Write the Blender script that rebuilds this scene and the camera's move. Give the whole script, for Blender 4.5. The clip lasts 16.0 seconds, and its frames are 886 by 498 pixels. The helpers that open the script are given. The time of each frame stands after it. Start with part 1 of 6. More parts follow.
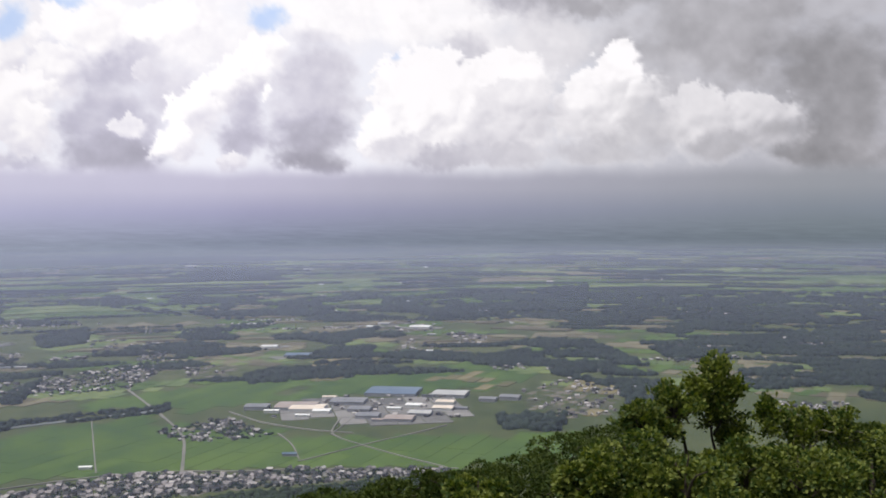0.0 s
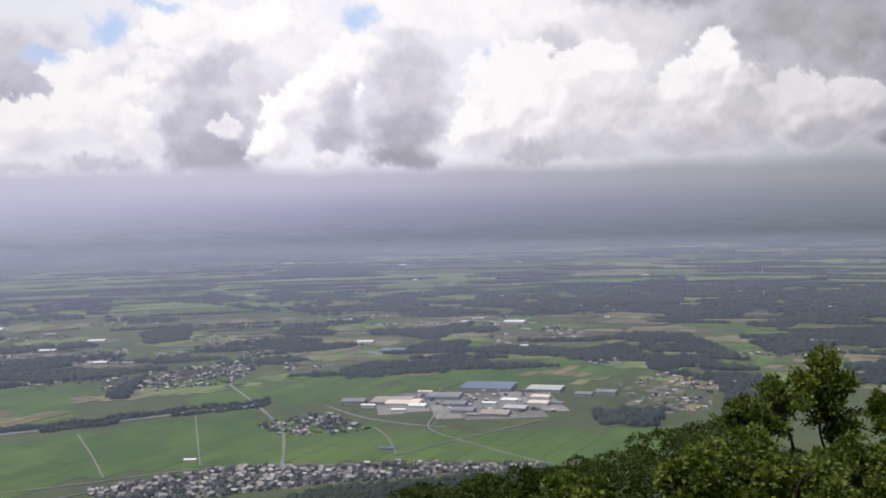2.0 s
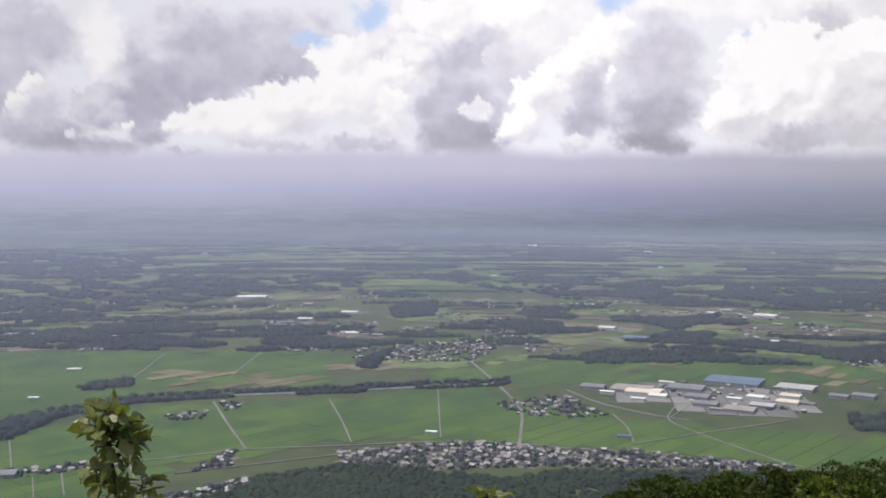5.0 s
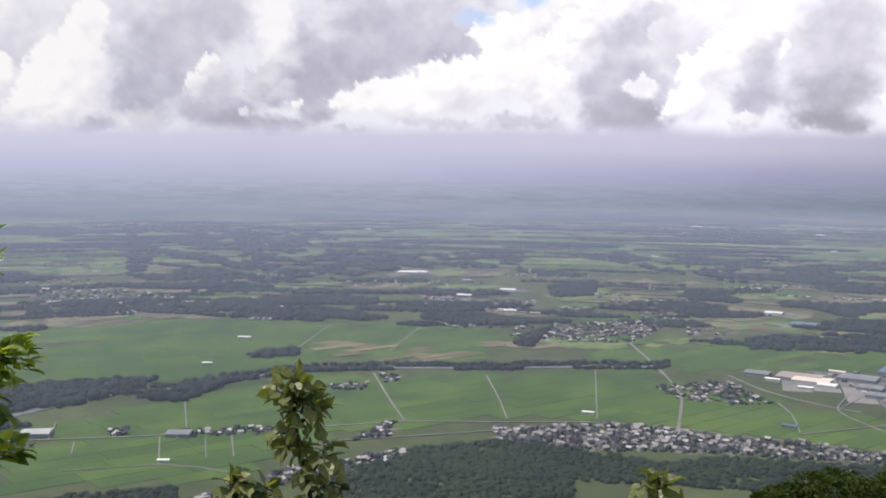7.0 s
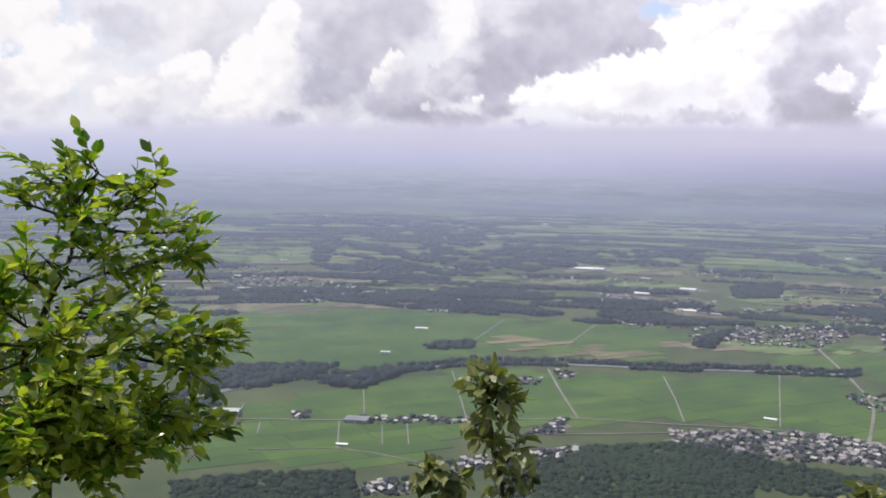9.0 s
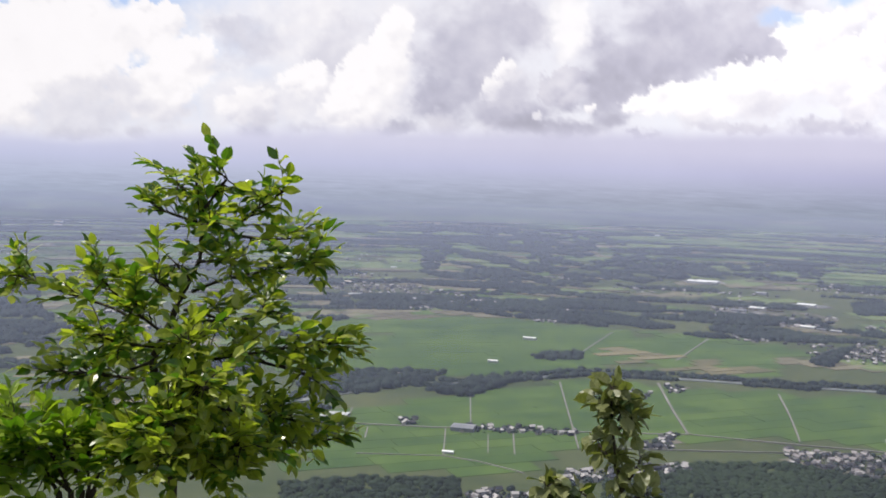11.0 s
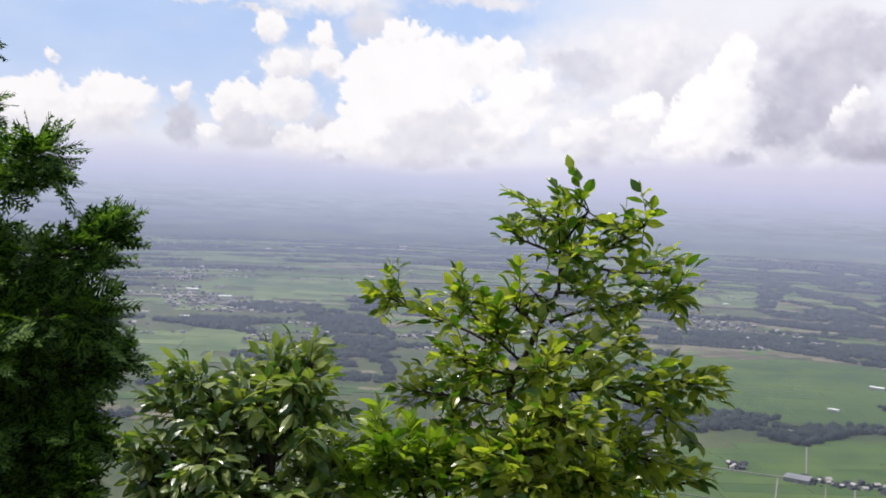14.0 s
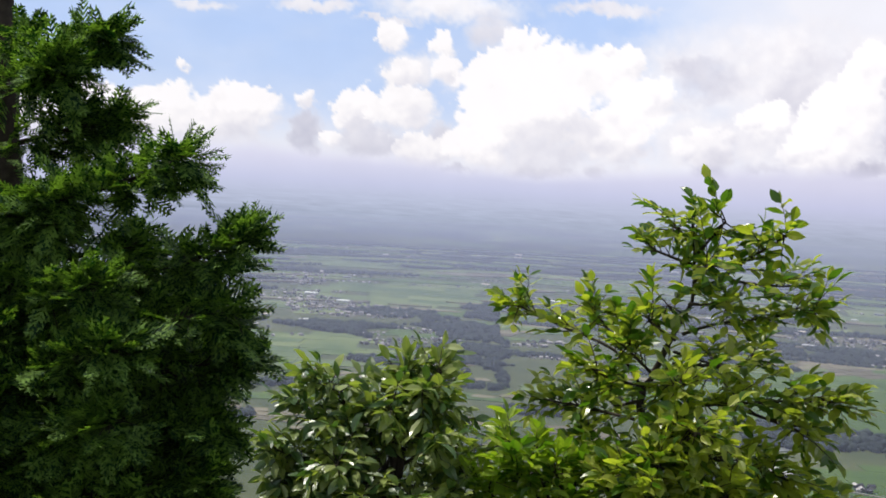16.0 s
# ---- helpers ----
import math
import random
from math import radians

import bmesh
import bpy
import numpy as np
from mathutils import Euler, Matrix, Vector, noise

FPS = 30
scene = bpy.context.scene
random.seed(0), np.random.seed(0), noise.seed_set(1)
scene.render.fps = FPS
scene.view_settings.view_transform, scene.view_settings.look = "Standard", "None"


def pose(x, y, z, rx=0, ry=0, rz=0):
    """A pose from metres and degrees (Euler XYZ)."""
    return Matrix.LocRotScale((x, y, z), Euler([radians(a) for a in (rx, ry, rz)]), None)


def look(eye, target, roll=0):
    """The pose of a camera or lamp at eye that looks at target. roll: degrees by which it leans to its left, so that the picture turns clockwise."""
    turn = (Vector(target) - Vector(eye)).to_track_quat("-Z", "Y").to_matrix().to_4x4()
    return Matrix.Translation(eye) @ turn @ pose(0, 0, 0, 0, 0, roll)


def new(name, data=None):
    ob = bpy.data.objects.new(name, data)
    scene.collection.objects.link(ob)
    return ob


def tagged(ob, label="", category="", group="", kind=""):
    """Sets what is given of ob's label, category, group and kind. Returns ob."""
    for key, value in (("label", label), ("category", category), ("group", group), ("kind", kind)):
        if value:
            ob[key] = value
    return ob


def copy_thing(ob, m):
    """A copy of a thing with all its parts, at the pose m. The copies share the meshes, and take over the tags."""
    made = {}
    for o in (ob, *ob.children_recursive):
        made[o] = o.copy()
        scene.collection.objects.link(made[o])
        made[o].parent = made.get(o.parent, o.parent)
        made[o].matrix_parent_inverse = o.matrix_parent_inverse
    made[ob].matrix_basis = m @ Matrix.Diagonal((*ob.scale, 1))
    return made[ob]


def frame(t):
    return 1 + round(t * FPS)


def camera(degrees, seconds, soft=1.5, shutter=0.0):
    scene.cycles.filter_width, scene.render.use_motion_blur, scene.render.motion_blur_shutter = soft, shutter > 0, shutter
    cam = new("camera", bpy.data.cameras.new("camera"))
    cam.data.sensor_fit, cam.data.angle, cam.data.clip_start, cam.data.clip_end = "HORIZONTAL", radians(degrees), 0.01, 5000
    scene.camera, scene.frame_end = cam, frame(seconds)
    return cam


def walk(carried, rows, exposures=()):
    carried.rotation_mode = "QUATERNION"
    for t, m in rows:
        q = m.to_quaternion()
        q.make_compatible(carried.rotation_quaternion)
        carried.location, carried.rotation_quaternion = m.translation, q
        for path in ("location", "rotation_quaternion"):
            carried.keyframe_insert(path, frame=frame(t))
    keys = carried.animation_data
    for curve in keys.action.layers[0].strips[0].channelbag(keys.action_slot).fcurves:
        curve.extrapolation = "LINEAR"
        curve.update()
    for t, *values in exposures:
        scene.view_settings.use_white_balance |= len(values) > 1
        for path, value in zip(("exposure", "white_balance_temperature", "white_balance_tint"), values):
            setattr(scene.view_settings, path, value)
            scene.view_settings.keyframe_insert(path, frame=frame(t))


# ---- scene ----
LENS = 47.08
EYE = 1.55
cam = camera(LENS, 16.0, soft=1.75)
# seconds, x, y, z from the first eye, then the turns about x, y and z
PATH = [
    (0.0, 0.000, 0.000, 0.000, 88.17, 0.38, -0.01),
    (0.5, -0.004, 0.019, -0.002, 88.31, 0.29, 0.99),
    (1.0, -0.005, 0.038, 0.001, 88.28, 0.83, 1.60),
    (1.5, -0.008, 0.062, -0.003, 88.30, 0.51, 2.63),
    (2.0, -0.027, 0.092, -0.007, 87.96, 1.25, 5.22),
    (2.5, -0.054, 0.127, -0.012, 87.80, 0.90, 8.50),
    (3.0, -0.067, 0.170, -0.024, 87.96, 0.73, 9.80),
    (3.5, -0.083, 0.213, -0.027, 87.78, 0.82, 10.99),
    (4.0, -0.108, 0.242, -0.038, 87.51, 0.46, 14.58),
    (4.5, -0.113, 0.242, -0.035, 87.46, 0.11, 16.94),
    (5.0, -0.120, 0.239, -0.037, 87.14, -0.34, 19.00),
    (7.5, -0.149, 0.174, -0.028, 85.70, -1.19, 30.34),
    (8.0, -0.159, 0.165, -0.029, 85.65, -1.52, 32.87),
    (8.5, -0.165, 0.150, -0.026, 85.50, -1.20, 35.92),
    (9.0, -0.174, 0.139, -0.026, 85.34, -1.40, 38.02),
    (11.5, -0.233, 0.127, -0.027, 86.08, -2.06, 47.70),
    (12.0, -0.249, 0.112, -0.026, 86.51, -2.45, 52.30),
    (12.5, -0.267, 0.101, -0.027, 86.50, -2.89, 55.96),
    (13.0, -0.296, 0.100, -0.025, 86.36, -2.75, 58.61),
    (13.5, -0.315, 0.093, -0.026, 86.52, -2.54, 61.25),
    (14.0, -0.311, 0.079, -0.027, 86.69, -2.68, 62.73),
    (14.5, -0.318, 0.063, -0.028, 86.84, -2.82, 64.96),
    (15.0, -0.325, 0.049, -0.031, 86.53, -2.54, 66.67),
    (15.5, -0.327, 0.044, -0.030, 86.77, -2.65, 67.51),
    (16.0, -0.327, 0.032, -0.030, 86.80, -3.25, 69.30),
]
walk(cam, [(t, pose(x, y, EYE + z, rx, ry, rz)) for t, x, y, z, rx, ry, rz in PATH],
     exposures=[(0.0, -0.15), (2.0, -0.2), (4.0, -0.22), (5.0, -0.17), (9.0, 0.02), (12.5, 0.04), (16.0, 0.1)])

# ---- world and sun ----
SUN_AZ, SUN_EL = 128.0, 66.0
world = bpy.data.worlds.new("world")
scene.world = world
world.use_nodes = True
wt = world.node_tree
wt.nodes.clear()
w_sky = wt.nodes.new("ShaderNodeTexSky")
w_sky.sky_type = "NISHITA"
w_sky.sun_disc = False
w_sky.sun_elevation = radians(SUN_EL)
w_sky.sun_rotation = radians(-SUN_AZ)
w_coord = wt.nodes.new("ShaderNodeTexCoord")
w_noise = wt.nodes.new("ShaderNodeTexNoise")
w_noise.inputs["Scale"].default_value = 3.0
w_noise.inputs["Detail"].default_value = 6.0
w_ramp = wt.nodes.new("ShaderNodeValToRGB")
w_ramp.color_ramp.elements[0].position = 0.38
w_ramp.color_ramp.elements[1].position = 0.58
w_mix = wt.nodes.new("ShaderNodeMixRGB")
w_mix.inputs["Color2"].default_value = (5.6, 5.7, 6.1, 1)
w_back = wt.nodes.new("ShaderNodeBackground")
w_back.inputs["Strength"].default_value = 0.1
w_out = wt.nodes.new("ShaderNodeOutputWorld")
wt.links.new(w_coord.outputs["Generated"], w_noise.inputs["Vector"])
wt.links.new(w_noise.outputs["Fac"], w_ramp.inputs["Fac"])
wt.links.new(w_ramp.outputs["Color"], w_mix.inputs["Fac"])
wt.links.new(w_sky.outputs["Color"], w_mix.inputs["Color1"])
wt.links.new(w_mix.outputs["Color"], w_back.inputs["Color"])
wt.links.new(w_back.outputs["Background"], w_out.inputs["Surface"])

sun = new("sun", bpy.data.lights.new("sun", "SUN"))
sun.data.energy = 3.6
sun.data.angle = radians(0.6)
sun.data.color = (1.0, 0.95, 0.87)
_a, _e = radians(SUN_AZ), radians(SUN_EL)
sun.matrix_world = look((-60 * math.sin(_a), 60 * math.cos(_a), 60 * math.tan(_e)), (0, 0, 0))


# ---- materials ----
def node_mat(name):
    m = bpy.data.materials.new(name)
    m.use_nodes = True
    t = m.node_tree
    b = t.nodes["Principled BSDF"]
    return m, t, b


def surface(name, dark, light, rough=0.8, scale=1.0, detail=5.0, per="", spread=0.25, bump=0.0, spec=0.3, metal=0.0):
    """Colour between dark and light by noise in metres, varied for each object or each island."""
    m, t, b = node_mat(name)
    geo = t.nodes.new("ShaderNodeTexCoord")
    n1 = t.nodes.new("ShaderNodeTexNoise")
    n1.inputs["Scale"].default_value = scale
    n1.inputs["Detail"].default_value = detail
    n2 = t.nodes.new("ShaderNodeTexNoise")
    n2.inputs["Scale"].default_value = scale * 0.13
    n2.inputs["Detail"].default_value = 3.0
    t.links.new(geo.outputs["Object"], n1.inputs["Vector"])
    t.links.new(geo.outputs["Object"], n2.inputs["Vector"])
    add = t.nodes.new("ShaderNodeMath")
    add.operation = "ADD"
    t.links.new(n1.outputs["Fac"], add.inputs[0])
    t.links.new(n2.outputs["Fac"], add.inputs[1])
    last = add.outputs[0]
    if per:
        if per == "island":
            src = t.nodes.new("ShaderNodeNewGeometry").outputs["Random Per Island"]
        else:
            src = t.nodes.new("ShaderNodeObjectInfo").outputs["Random"]
        mul = t.nodes.new("ShaderNodeMath")
        mul.operation = "MULTIPLY_ADD"
        mul.inputs[1].default_value = spread * 4
        mul.inputs[2].default_value = -spread * 2
        t.links.new(src, mul.inputs[0])
        ad2 = t.nodes.new("ShaderNodeMath")
        ad2.operation = "ADD"
        t.links.new(last, ad2.inputs[0])
        t.links.new(mul.outputs[0], ad2.inputs[1])
        last = ad2.outputs[0]
    mr = t.nodes.new("ShaderNodeMapRange")
    mr.inputs["From Min"].default_value = 0.65
    mr.inputs["From Max"].default_value = 1.35
    t.links.new(last, mr.inputs["Value"])
    ramp = t.nodes.new("ShaderNodeValToRGB")
    ramp.color_ramp.elements[0].color = (*dark, 1)
    ramp.color_ramp.elements[1].color = (*light, 1)
    t.links.new(mr.outputs["Result"], ramp.inputs["Fac"])
    t.links.new(ramp.outputs["Color"], b.inputs["Base Color"])
    b.inputs["Roughness"].default_value = rough
    b.inputs["Specular IOR Level"].default_value = spec
    b.inputs["Metallic"].default_value = metal
    if bump:
        bp = t.nodes.new("ShaderNodeBump")
        bp.inputs["Strength"].default_value = bump
        bp.inputs["Distance"].default_value = 0.02 / max(scale, 0.05)
        t.links.new(n1.outputs["Fac"], bp.inputs["Height"])
        t.links.new(bp.outputs["Normal"], b.inputs["Normal"])
    return m


M_PLAIN = surface("plain_earth", (0.034, 0.056, 0.020), (0.10, 0.115, 0.045), 0.95, 0.022, 9)
M_PADDY = surface("rice_paddy", (0.036, 0.082, 0.014), (0.084, 0.142, 0.022), 0.85, 0.02, 6, "island", 0.10)
M_MEADOW = surface("meadow", (0.075, 0.125, 0.042), (0.17, 0.215, 0.075), 0.9, 0.01, 6, "island", 0.15)
M_SCRUB = surface("bare_scrub", (0.10, 0.092, 0.06), (0.20, 0.18, 0.115), 0.95, 0.02, 6, "island", 0.2)
M_DRY = surface("dry_field", (0.12, 0.115, 0.06), (0.22, 0.19, 0.105), 0.95, 0.02, 6, "island", 0.25)
# dark leaf green, with the blue of distant haze mixed into the colour
M_WOOD = surface("woodland_leaves_hazed", (0.010, 0.019, 0.020), (0.030, 0.046, 0.037), 0.9, 0.03, 4, "island", 0.12)
M_SLOPE = surface("slope_leaves", (0.009, 0.020, 0.011), (0.028, 0.048, 0.020), 0.9, 0.04, 4, "island", 0.1)
M_GARDEN = surface("garden_ground", (0.06, 0.07, 0.045), (0.17, 0.155, 0.125), 0.95, 0.05, 6, "island", 0.3)
M_ROAD = surface("pale_road", (0.15, 0.15, 0.13), (0.27, 0.255, 0.23), 0.9, 0.05)
M_YARD = surface("yard_paving", (0.13, 0.13, 0.13), (0.26, 0.25, 0.24), 0.9, 0.04, 6, "island", 0.2)
M_WATER = surface("river_water", (0.12, 0.14, 0.14), (0.22, 0.23, 0.22), 0.3, 0.01, spec=0.5)
M_SOIL = surface("forest_soil", (0.03, 0.035, 0.018), (0.08, 0.08, 0.04), 0.95, 0.6, bump=0.4)
M_WALL = surface("house_wall", (0.22, 0.21, 0.20), (0.50, 0.48, 0.46), 0.85, 0.3, 3, "object", 0.3)
M_ROOF = surface("roof_tile", (0.035, 0.037, 0.045), (0.33, 0.30, 0.295), 0.55, 0.4, 3, "object", 0.45)
M_HOUSES = surface("hamlet_roofs", (0.035, 0.037, 0.046), (0.46, 0.43, 0.42), 0.6, 0.3, 3, "island", 0.45)
PAINT = {
    "white": surface("white_sheet", (0.80, 0.80, 0.78), (0.90, 0.90, 0.88), 0.5, 0.05),
    "cream": surface("cream_sheet", (0.68, 0.58, 0.48), (0.84, 0.75, 0.64), 0.6, 0.05),
    "tan": surface("tan_sheet", (0.30, 0.25, 0.23), (0.44, 0.38, 0.35), 0.7, 0.05),
    "pale": surface("pale_sheet", (0.40, 0.40, 0.40), (0.55, 0.55, 0.54), 0.6, 0.05),
    "grey": surface("grey_sheet", (0.17, 0.18, 0.20), (0.28, 0.28, 0.30), 0.6, 0.05),
    "dark": surface("dark_sheet", (0.06, 0.07, 0.08), (0.10, 0.11, 0.12), 0.6, 0.05),
    "blue": surface("blue_sheet", (0.09, 0.14, 0.22), (0.15, 0.21, 0.30), 0.5, 0.05),
}

# ---- helpers for meshes ----
PLAIN = -328.45
FLAT, RIM, EDGE = 3000.0, 4930.0, 4620.0


def ground_z(r):
    """Height of the land at r metres from the lookout: the mountain side, the plain, and its far rise to the horizon."""
    r = np.asarray(r, dtype=float)
    z = PLAIN * (1 - np.exp(-((np.abs(r) / 300.0) ** 1.3)))
    far = EYE + (PLAIN - EYE) * r * (1 - (r - FLAT) / (RIM + 20 - FLAT)) / FLAT
    return np.where(r > FLAT, far, z)


def polar(az, d):
    """Place on the land by degrees to the left of the first view and by distance over the plain."""
    d = np.asarray(d, dtype=float)
    r = np.where(d > FLAT, FLAT + (RIM + 20 - FLAT) * (1 - FLAT / np.maximum(d, 1)), d)
    a = np.radians(az)
    return np.stack([-r * np.sin(a), r * np.cos(a)], -1)


def ragged(r, a):
    """Let the far rim of the land run unevenly."""
    k = 0.955 + 0.02 * np.sin(9.0 * a) + 0.014 * np.sin(23.0 * a + 1) + 0.011 * np.sin(57.0 * a + 2)
    return np.where(r > 3300, 3300 + (r - 3300) * k, r)


def lift(xy, up=0.0):
    xy = np.asarray(xy, dtype=float)
    return np.concatenate([xy, (ground_z(np.hypot(xy[..., 0], xy[..., 1])) + up)[..., None]], -1)


def far_scale(xy):
    """How much smaller things stand on the far rise, which brings the horizon nearer."""
    r = np.hypot(xy[0], xy[1])
    if r <= FLAT:
        return 1.0
    return r * (1 - (r - FLAT) / (RIM + 20 - FLAT)) / FLAT


def unit2(v):
    return v / np.linalg.norm(v)


def inside(p, poly):
    x, y = p[..., 0], p[..., 1]
    hit = np.zeros(x.shape, bool)
    n = len(poly)
    for i in range(n):
        (x0, y0), (x1, y1) = poly[i], poly[(i + 1) % n]
        c = (y0 > y) != (y1 > y)
        with np.errstate(divide="ignore", invalid="ignore"):
            hit ^= c & (x < (x1 - x0) * (y - y0) / (y1 - y0 + 1e-12) + x0)
    return hit


def mesh_from(name, verts, faces, material, smooth=False):
    me = bpy.data.meshes.new(name)
    me.from_pydata([tuple(v) for v in verts], [], [tuple(f) for f in faces])
    me.materials.append(material)
    if smooth:
        me.polygons.foreach_set("use_smooth", [True] * len(me.polygons))
    me.update()
    return me


def tri_mesh(name, verts, tris, material):
    me = bpy.data.meshes.new(name)
    me.vertices.add(len(verts))
    me.vertices.foreach_set("co", np.asarray(verts, np.float32).ravel())
    me.loops.add(tris.size)
    me.loops.foreach_set("vertex_index", tris.astype(np.int32).ravel())
    me.polygons.add(len(tris))
    me.polygons.foreach_set("loop_start", np.arange(0, tris.size, 3, dtype=np.int32))
    me.materials.append(material)
    me.update()
    me.validate()
    return me


def part(name, me, parent=None, label=""):
    ob = new(name, me)
    if parent is not None:
        ob.parent = parent
    if label:
        ob["label"] = label
    return ob


rng = np.random.default_rng(7)

# ---- plan of the plain: degrees to the left of the first view, metres over the plain ----
ROADS = [
    (9, [(17.38, 2047), (15.87, 1799), (14.74, 1627), (14.41, 1542), (14.56, 1362), (14.65, 1316)]),
    (7, [(31.76, 1663), (30.94, 1481), (29.99, 1337)]),
    (5, [(25.36, 1656), (24.67, 1498), (24.12, 1358)]),
    (4, [(19.23, 1740), (19.05, 1378)]),
    (6, [(30.17, 1338), (24.19, 1342), (19.7, 1362), (14.56, 1362), (11.69, 1333), (8.23, 1339), (3.34, 1315), (-0.75, 1319)]),
    (6, [(52.07, 1316), (43.6, 1290), (38.44, 1298), (33.91, 1312), (30.01, 1336)]),
    (5, [(5.81, 1674), (6.56, 1540), (4.57, 1460), (2.47, 1391), (-0.18, 1323)]),
    (5, [(8.24, 1376), (3.97, 1482), (1.61, 1540), (-0.13, 1597)]),
    (5, [(9.35, 1563), (8.56, 1489), (8.18, 1386)]),
    (6, [(12.04, 1759), (10.14, 1646), (7.34, 1575), (5.19, 1549)]),
]
LANES = [
    (6, [(34.4, 2183), (36.29, 1875)]),
    (6, [(29.16, 2181), (30.85, 1883)]),
    (4, [(42.25, 1476), (42.15, 1294)]),
    (4, [(43.6, 1285), (43.67, 1158)]),
    (4, [(48.93, 1392), (49.36, 1300)]),
    (4, [(48.04, 1283), (48.2, 1229)]),
    (4, [(39.73, 1287), (39.6, 1176)]),
    (5, [(37.21, 1619), (36.3, 1304), (35.98, 1221)]),
    (9, [(17.28, 2037), (17.16, 2123), (16.53, 2503)]),
    (5, [(33.89, 1236), (28.15, 1268), (24.42, 1299)]),
    (4, [(43.67, 1158), (41.63, 1140), (39.03, 1104)]),
    (3, [(48.66, 1161), (43.67, 1158)]),
    (3, [(41.15, 1266), (41.12, 1175)]),
    (3, [(3.87, 1818), (6.41, 1541)]),
    (3, [(16.48, 1343), (12.0, 1288), (7.29, 1280)]),
]
RIVER = [
    (53.88, 1385),
    (52.98, 1414),
    (51.16, 1449),
    (48.38, 1509),
    (46.18, 1562),
    (43.0, 1562),
    (39.8, 1625),
    (35.62, 1702),
    (30.82, 1713),
    (26.58, 1720),
    (23.06, 1739),
    (18.93, 1774),
    (15.8, 1790),
    (15.18, 1826),
]
PADDIES = [
    [(43.78, 1427), (37.08, 1579), (31.7, 1649), (24.19, 1668), (17.46, 1742), (12.03, 1637), (7.95, 1543), (4.28, 1544), (-2.96, 1549), (-8.29, 1526), (-9.59, 1356), (-1.04, 1311), (3.35, 1324), (8.23, 1354), (14.65, 1378), (19.7, 1371), (24.19, 1352), (30.17, 1329), (36.52, 1291), (42.73, 1287)],
    [(53.58, 1171), (50.54, 1294), (48.99, 1415), (42.35, 1494), (37.22, 1633), (31.76, 1676), (30.08, 1339), (36.15, 1234), (38.4, 1154), (42.26, 1069), (46.75, 1088), (48.96, 1092)],
    [(54.48, 2132), (47.48, 2295), (43.7, 2328), (37.3, 2270), (32.16, 2148), (29.01, 2182), (24.05, 2133), (24.59, 1804), (30.83, 1770), (35.62, 1738), (40.44, 1646), (43.65, 1619), (48.39, 1644), (52.99, 1657)],
    [(23.71, 1863), (16.65, 1972), (11.53, 2110), (5.91, 2070), (0.81, 2222), (-2.07, 2305), (-5.56, 2141), (-3.65, 1928), (0.82, 1930), (4.65, 1941), (7.18, 1862), (12.16, 1783), (15.19, 1783), (18.7, 1876)],
]
MEADOWS = [
    [(34.05, 7520), (27.96, 7450), (23.57, 6630), (21.66, 5687), (26.09, 4771), (30.13, 4995)],
    [(24.9, 6470), (15.08, 5833), (2.69, 5257), (1.42, 4626), (8.99, 4896), (16.57, 4834), (24.91, 4990)],
    [(-2.09, 6250), (-13.02, 6820), (-24.41, 6090), (-27.0, 5219), (-9.96, 5704)],
    [(78.6, 3132), (74.23, 3526), (70.74, 3765), (66.57, 3594), (67.15, 3020), (70.31, 2730), (74.81, 2977)],
    [(80.34, 2231), (76.31, 2359), (73.42, 2215), (75.86, 1789), (79.91, 1669)],
    [(37.31, 2934), (34.67, 3205), (34.08, 2964), (36.44, 2790)],
    [(28.59, 3068), (25.78, 3135), (23.56, 2830), (26.09, 2836)],
    [(48.14, 3685), (45.02, 4239), (42.49, 3992), (43.11, 3409), (46.89, 3286)],
    [(6.5, 2734), (3.2, 2915), (4.08, 2648), (5.88, 2567)],
    [(-18.35, 2394), (-20.63, 2333), (-19.5, 2196), (-18.07, 2219)],
    [(21.01, 3049), (18.46, 3054), (19.73, 2374), (21.65, 2472)],
]
DRY = [
    [(-4.6, 1731), (-8.39, 1766), (-9.95, 1649), (-5.55, 1571)],
    [(-6.83, 2055), (-10.88, 2015), (-10.57, 1887), (-6.82, 1934)],
    [(1.13, 2103), (-2.06, 2177), (-4.29, 1994), (-2.06, 1928), (0.82, 1996)],
    [(35.0, 2034), (30.46, 1936), (26.09, 1917), (26.09, 1773), (30.47, 1764), (35.0, 1849)],
    [(33.22, 1559), (32.31, 1566), (32.16, 1537), (33.07, 1531)],
    [(42.25, 1036), (39.66, 1047), (38.34, 1015), (40.29, 991)],
    [(71.67, 1664), (70.39, 1674), (70.19, 1575), (71.31, 1568)],
    [(45.02, 3957), (42.49, 3862), (43.11, 3510), (45.01, 3598)],
    [(7.4, 2445), (2.87, 2404), (4.04, 2136), (7.38, 2031)],
]
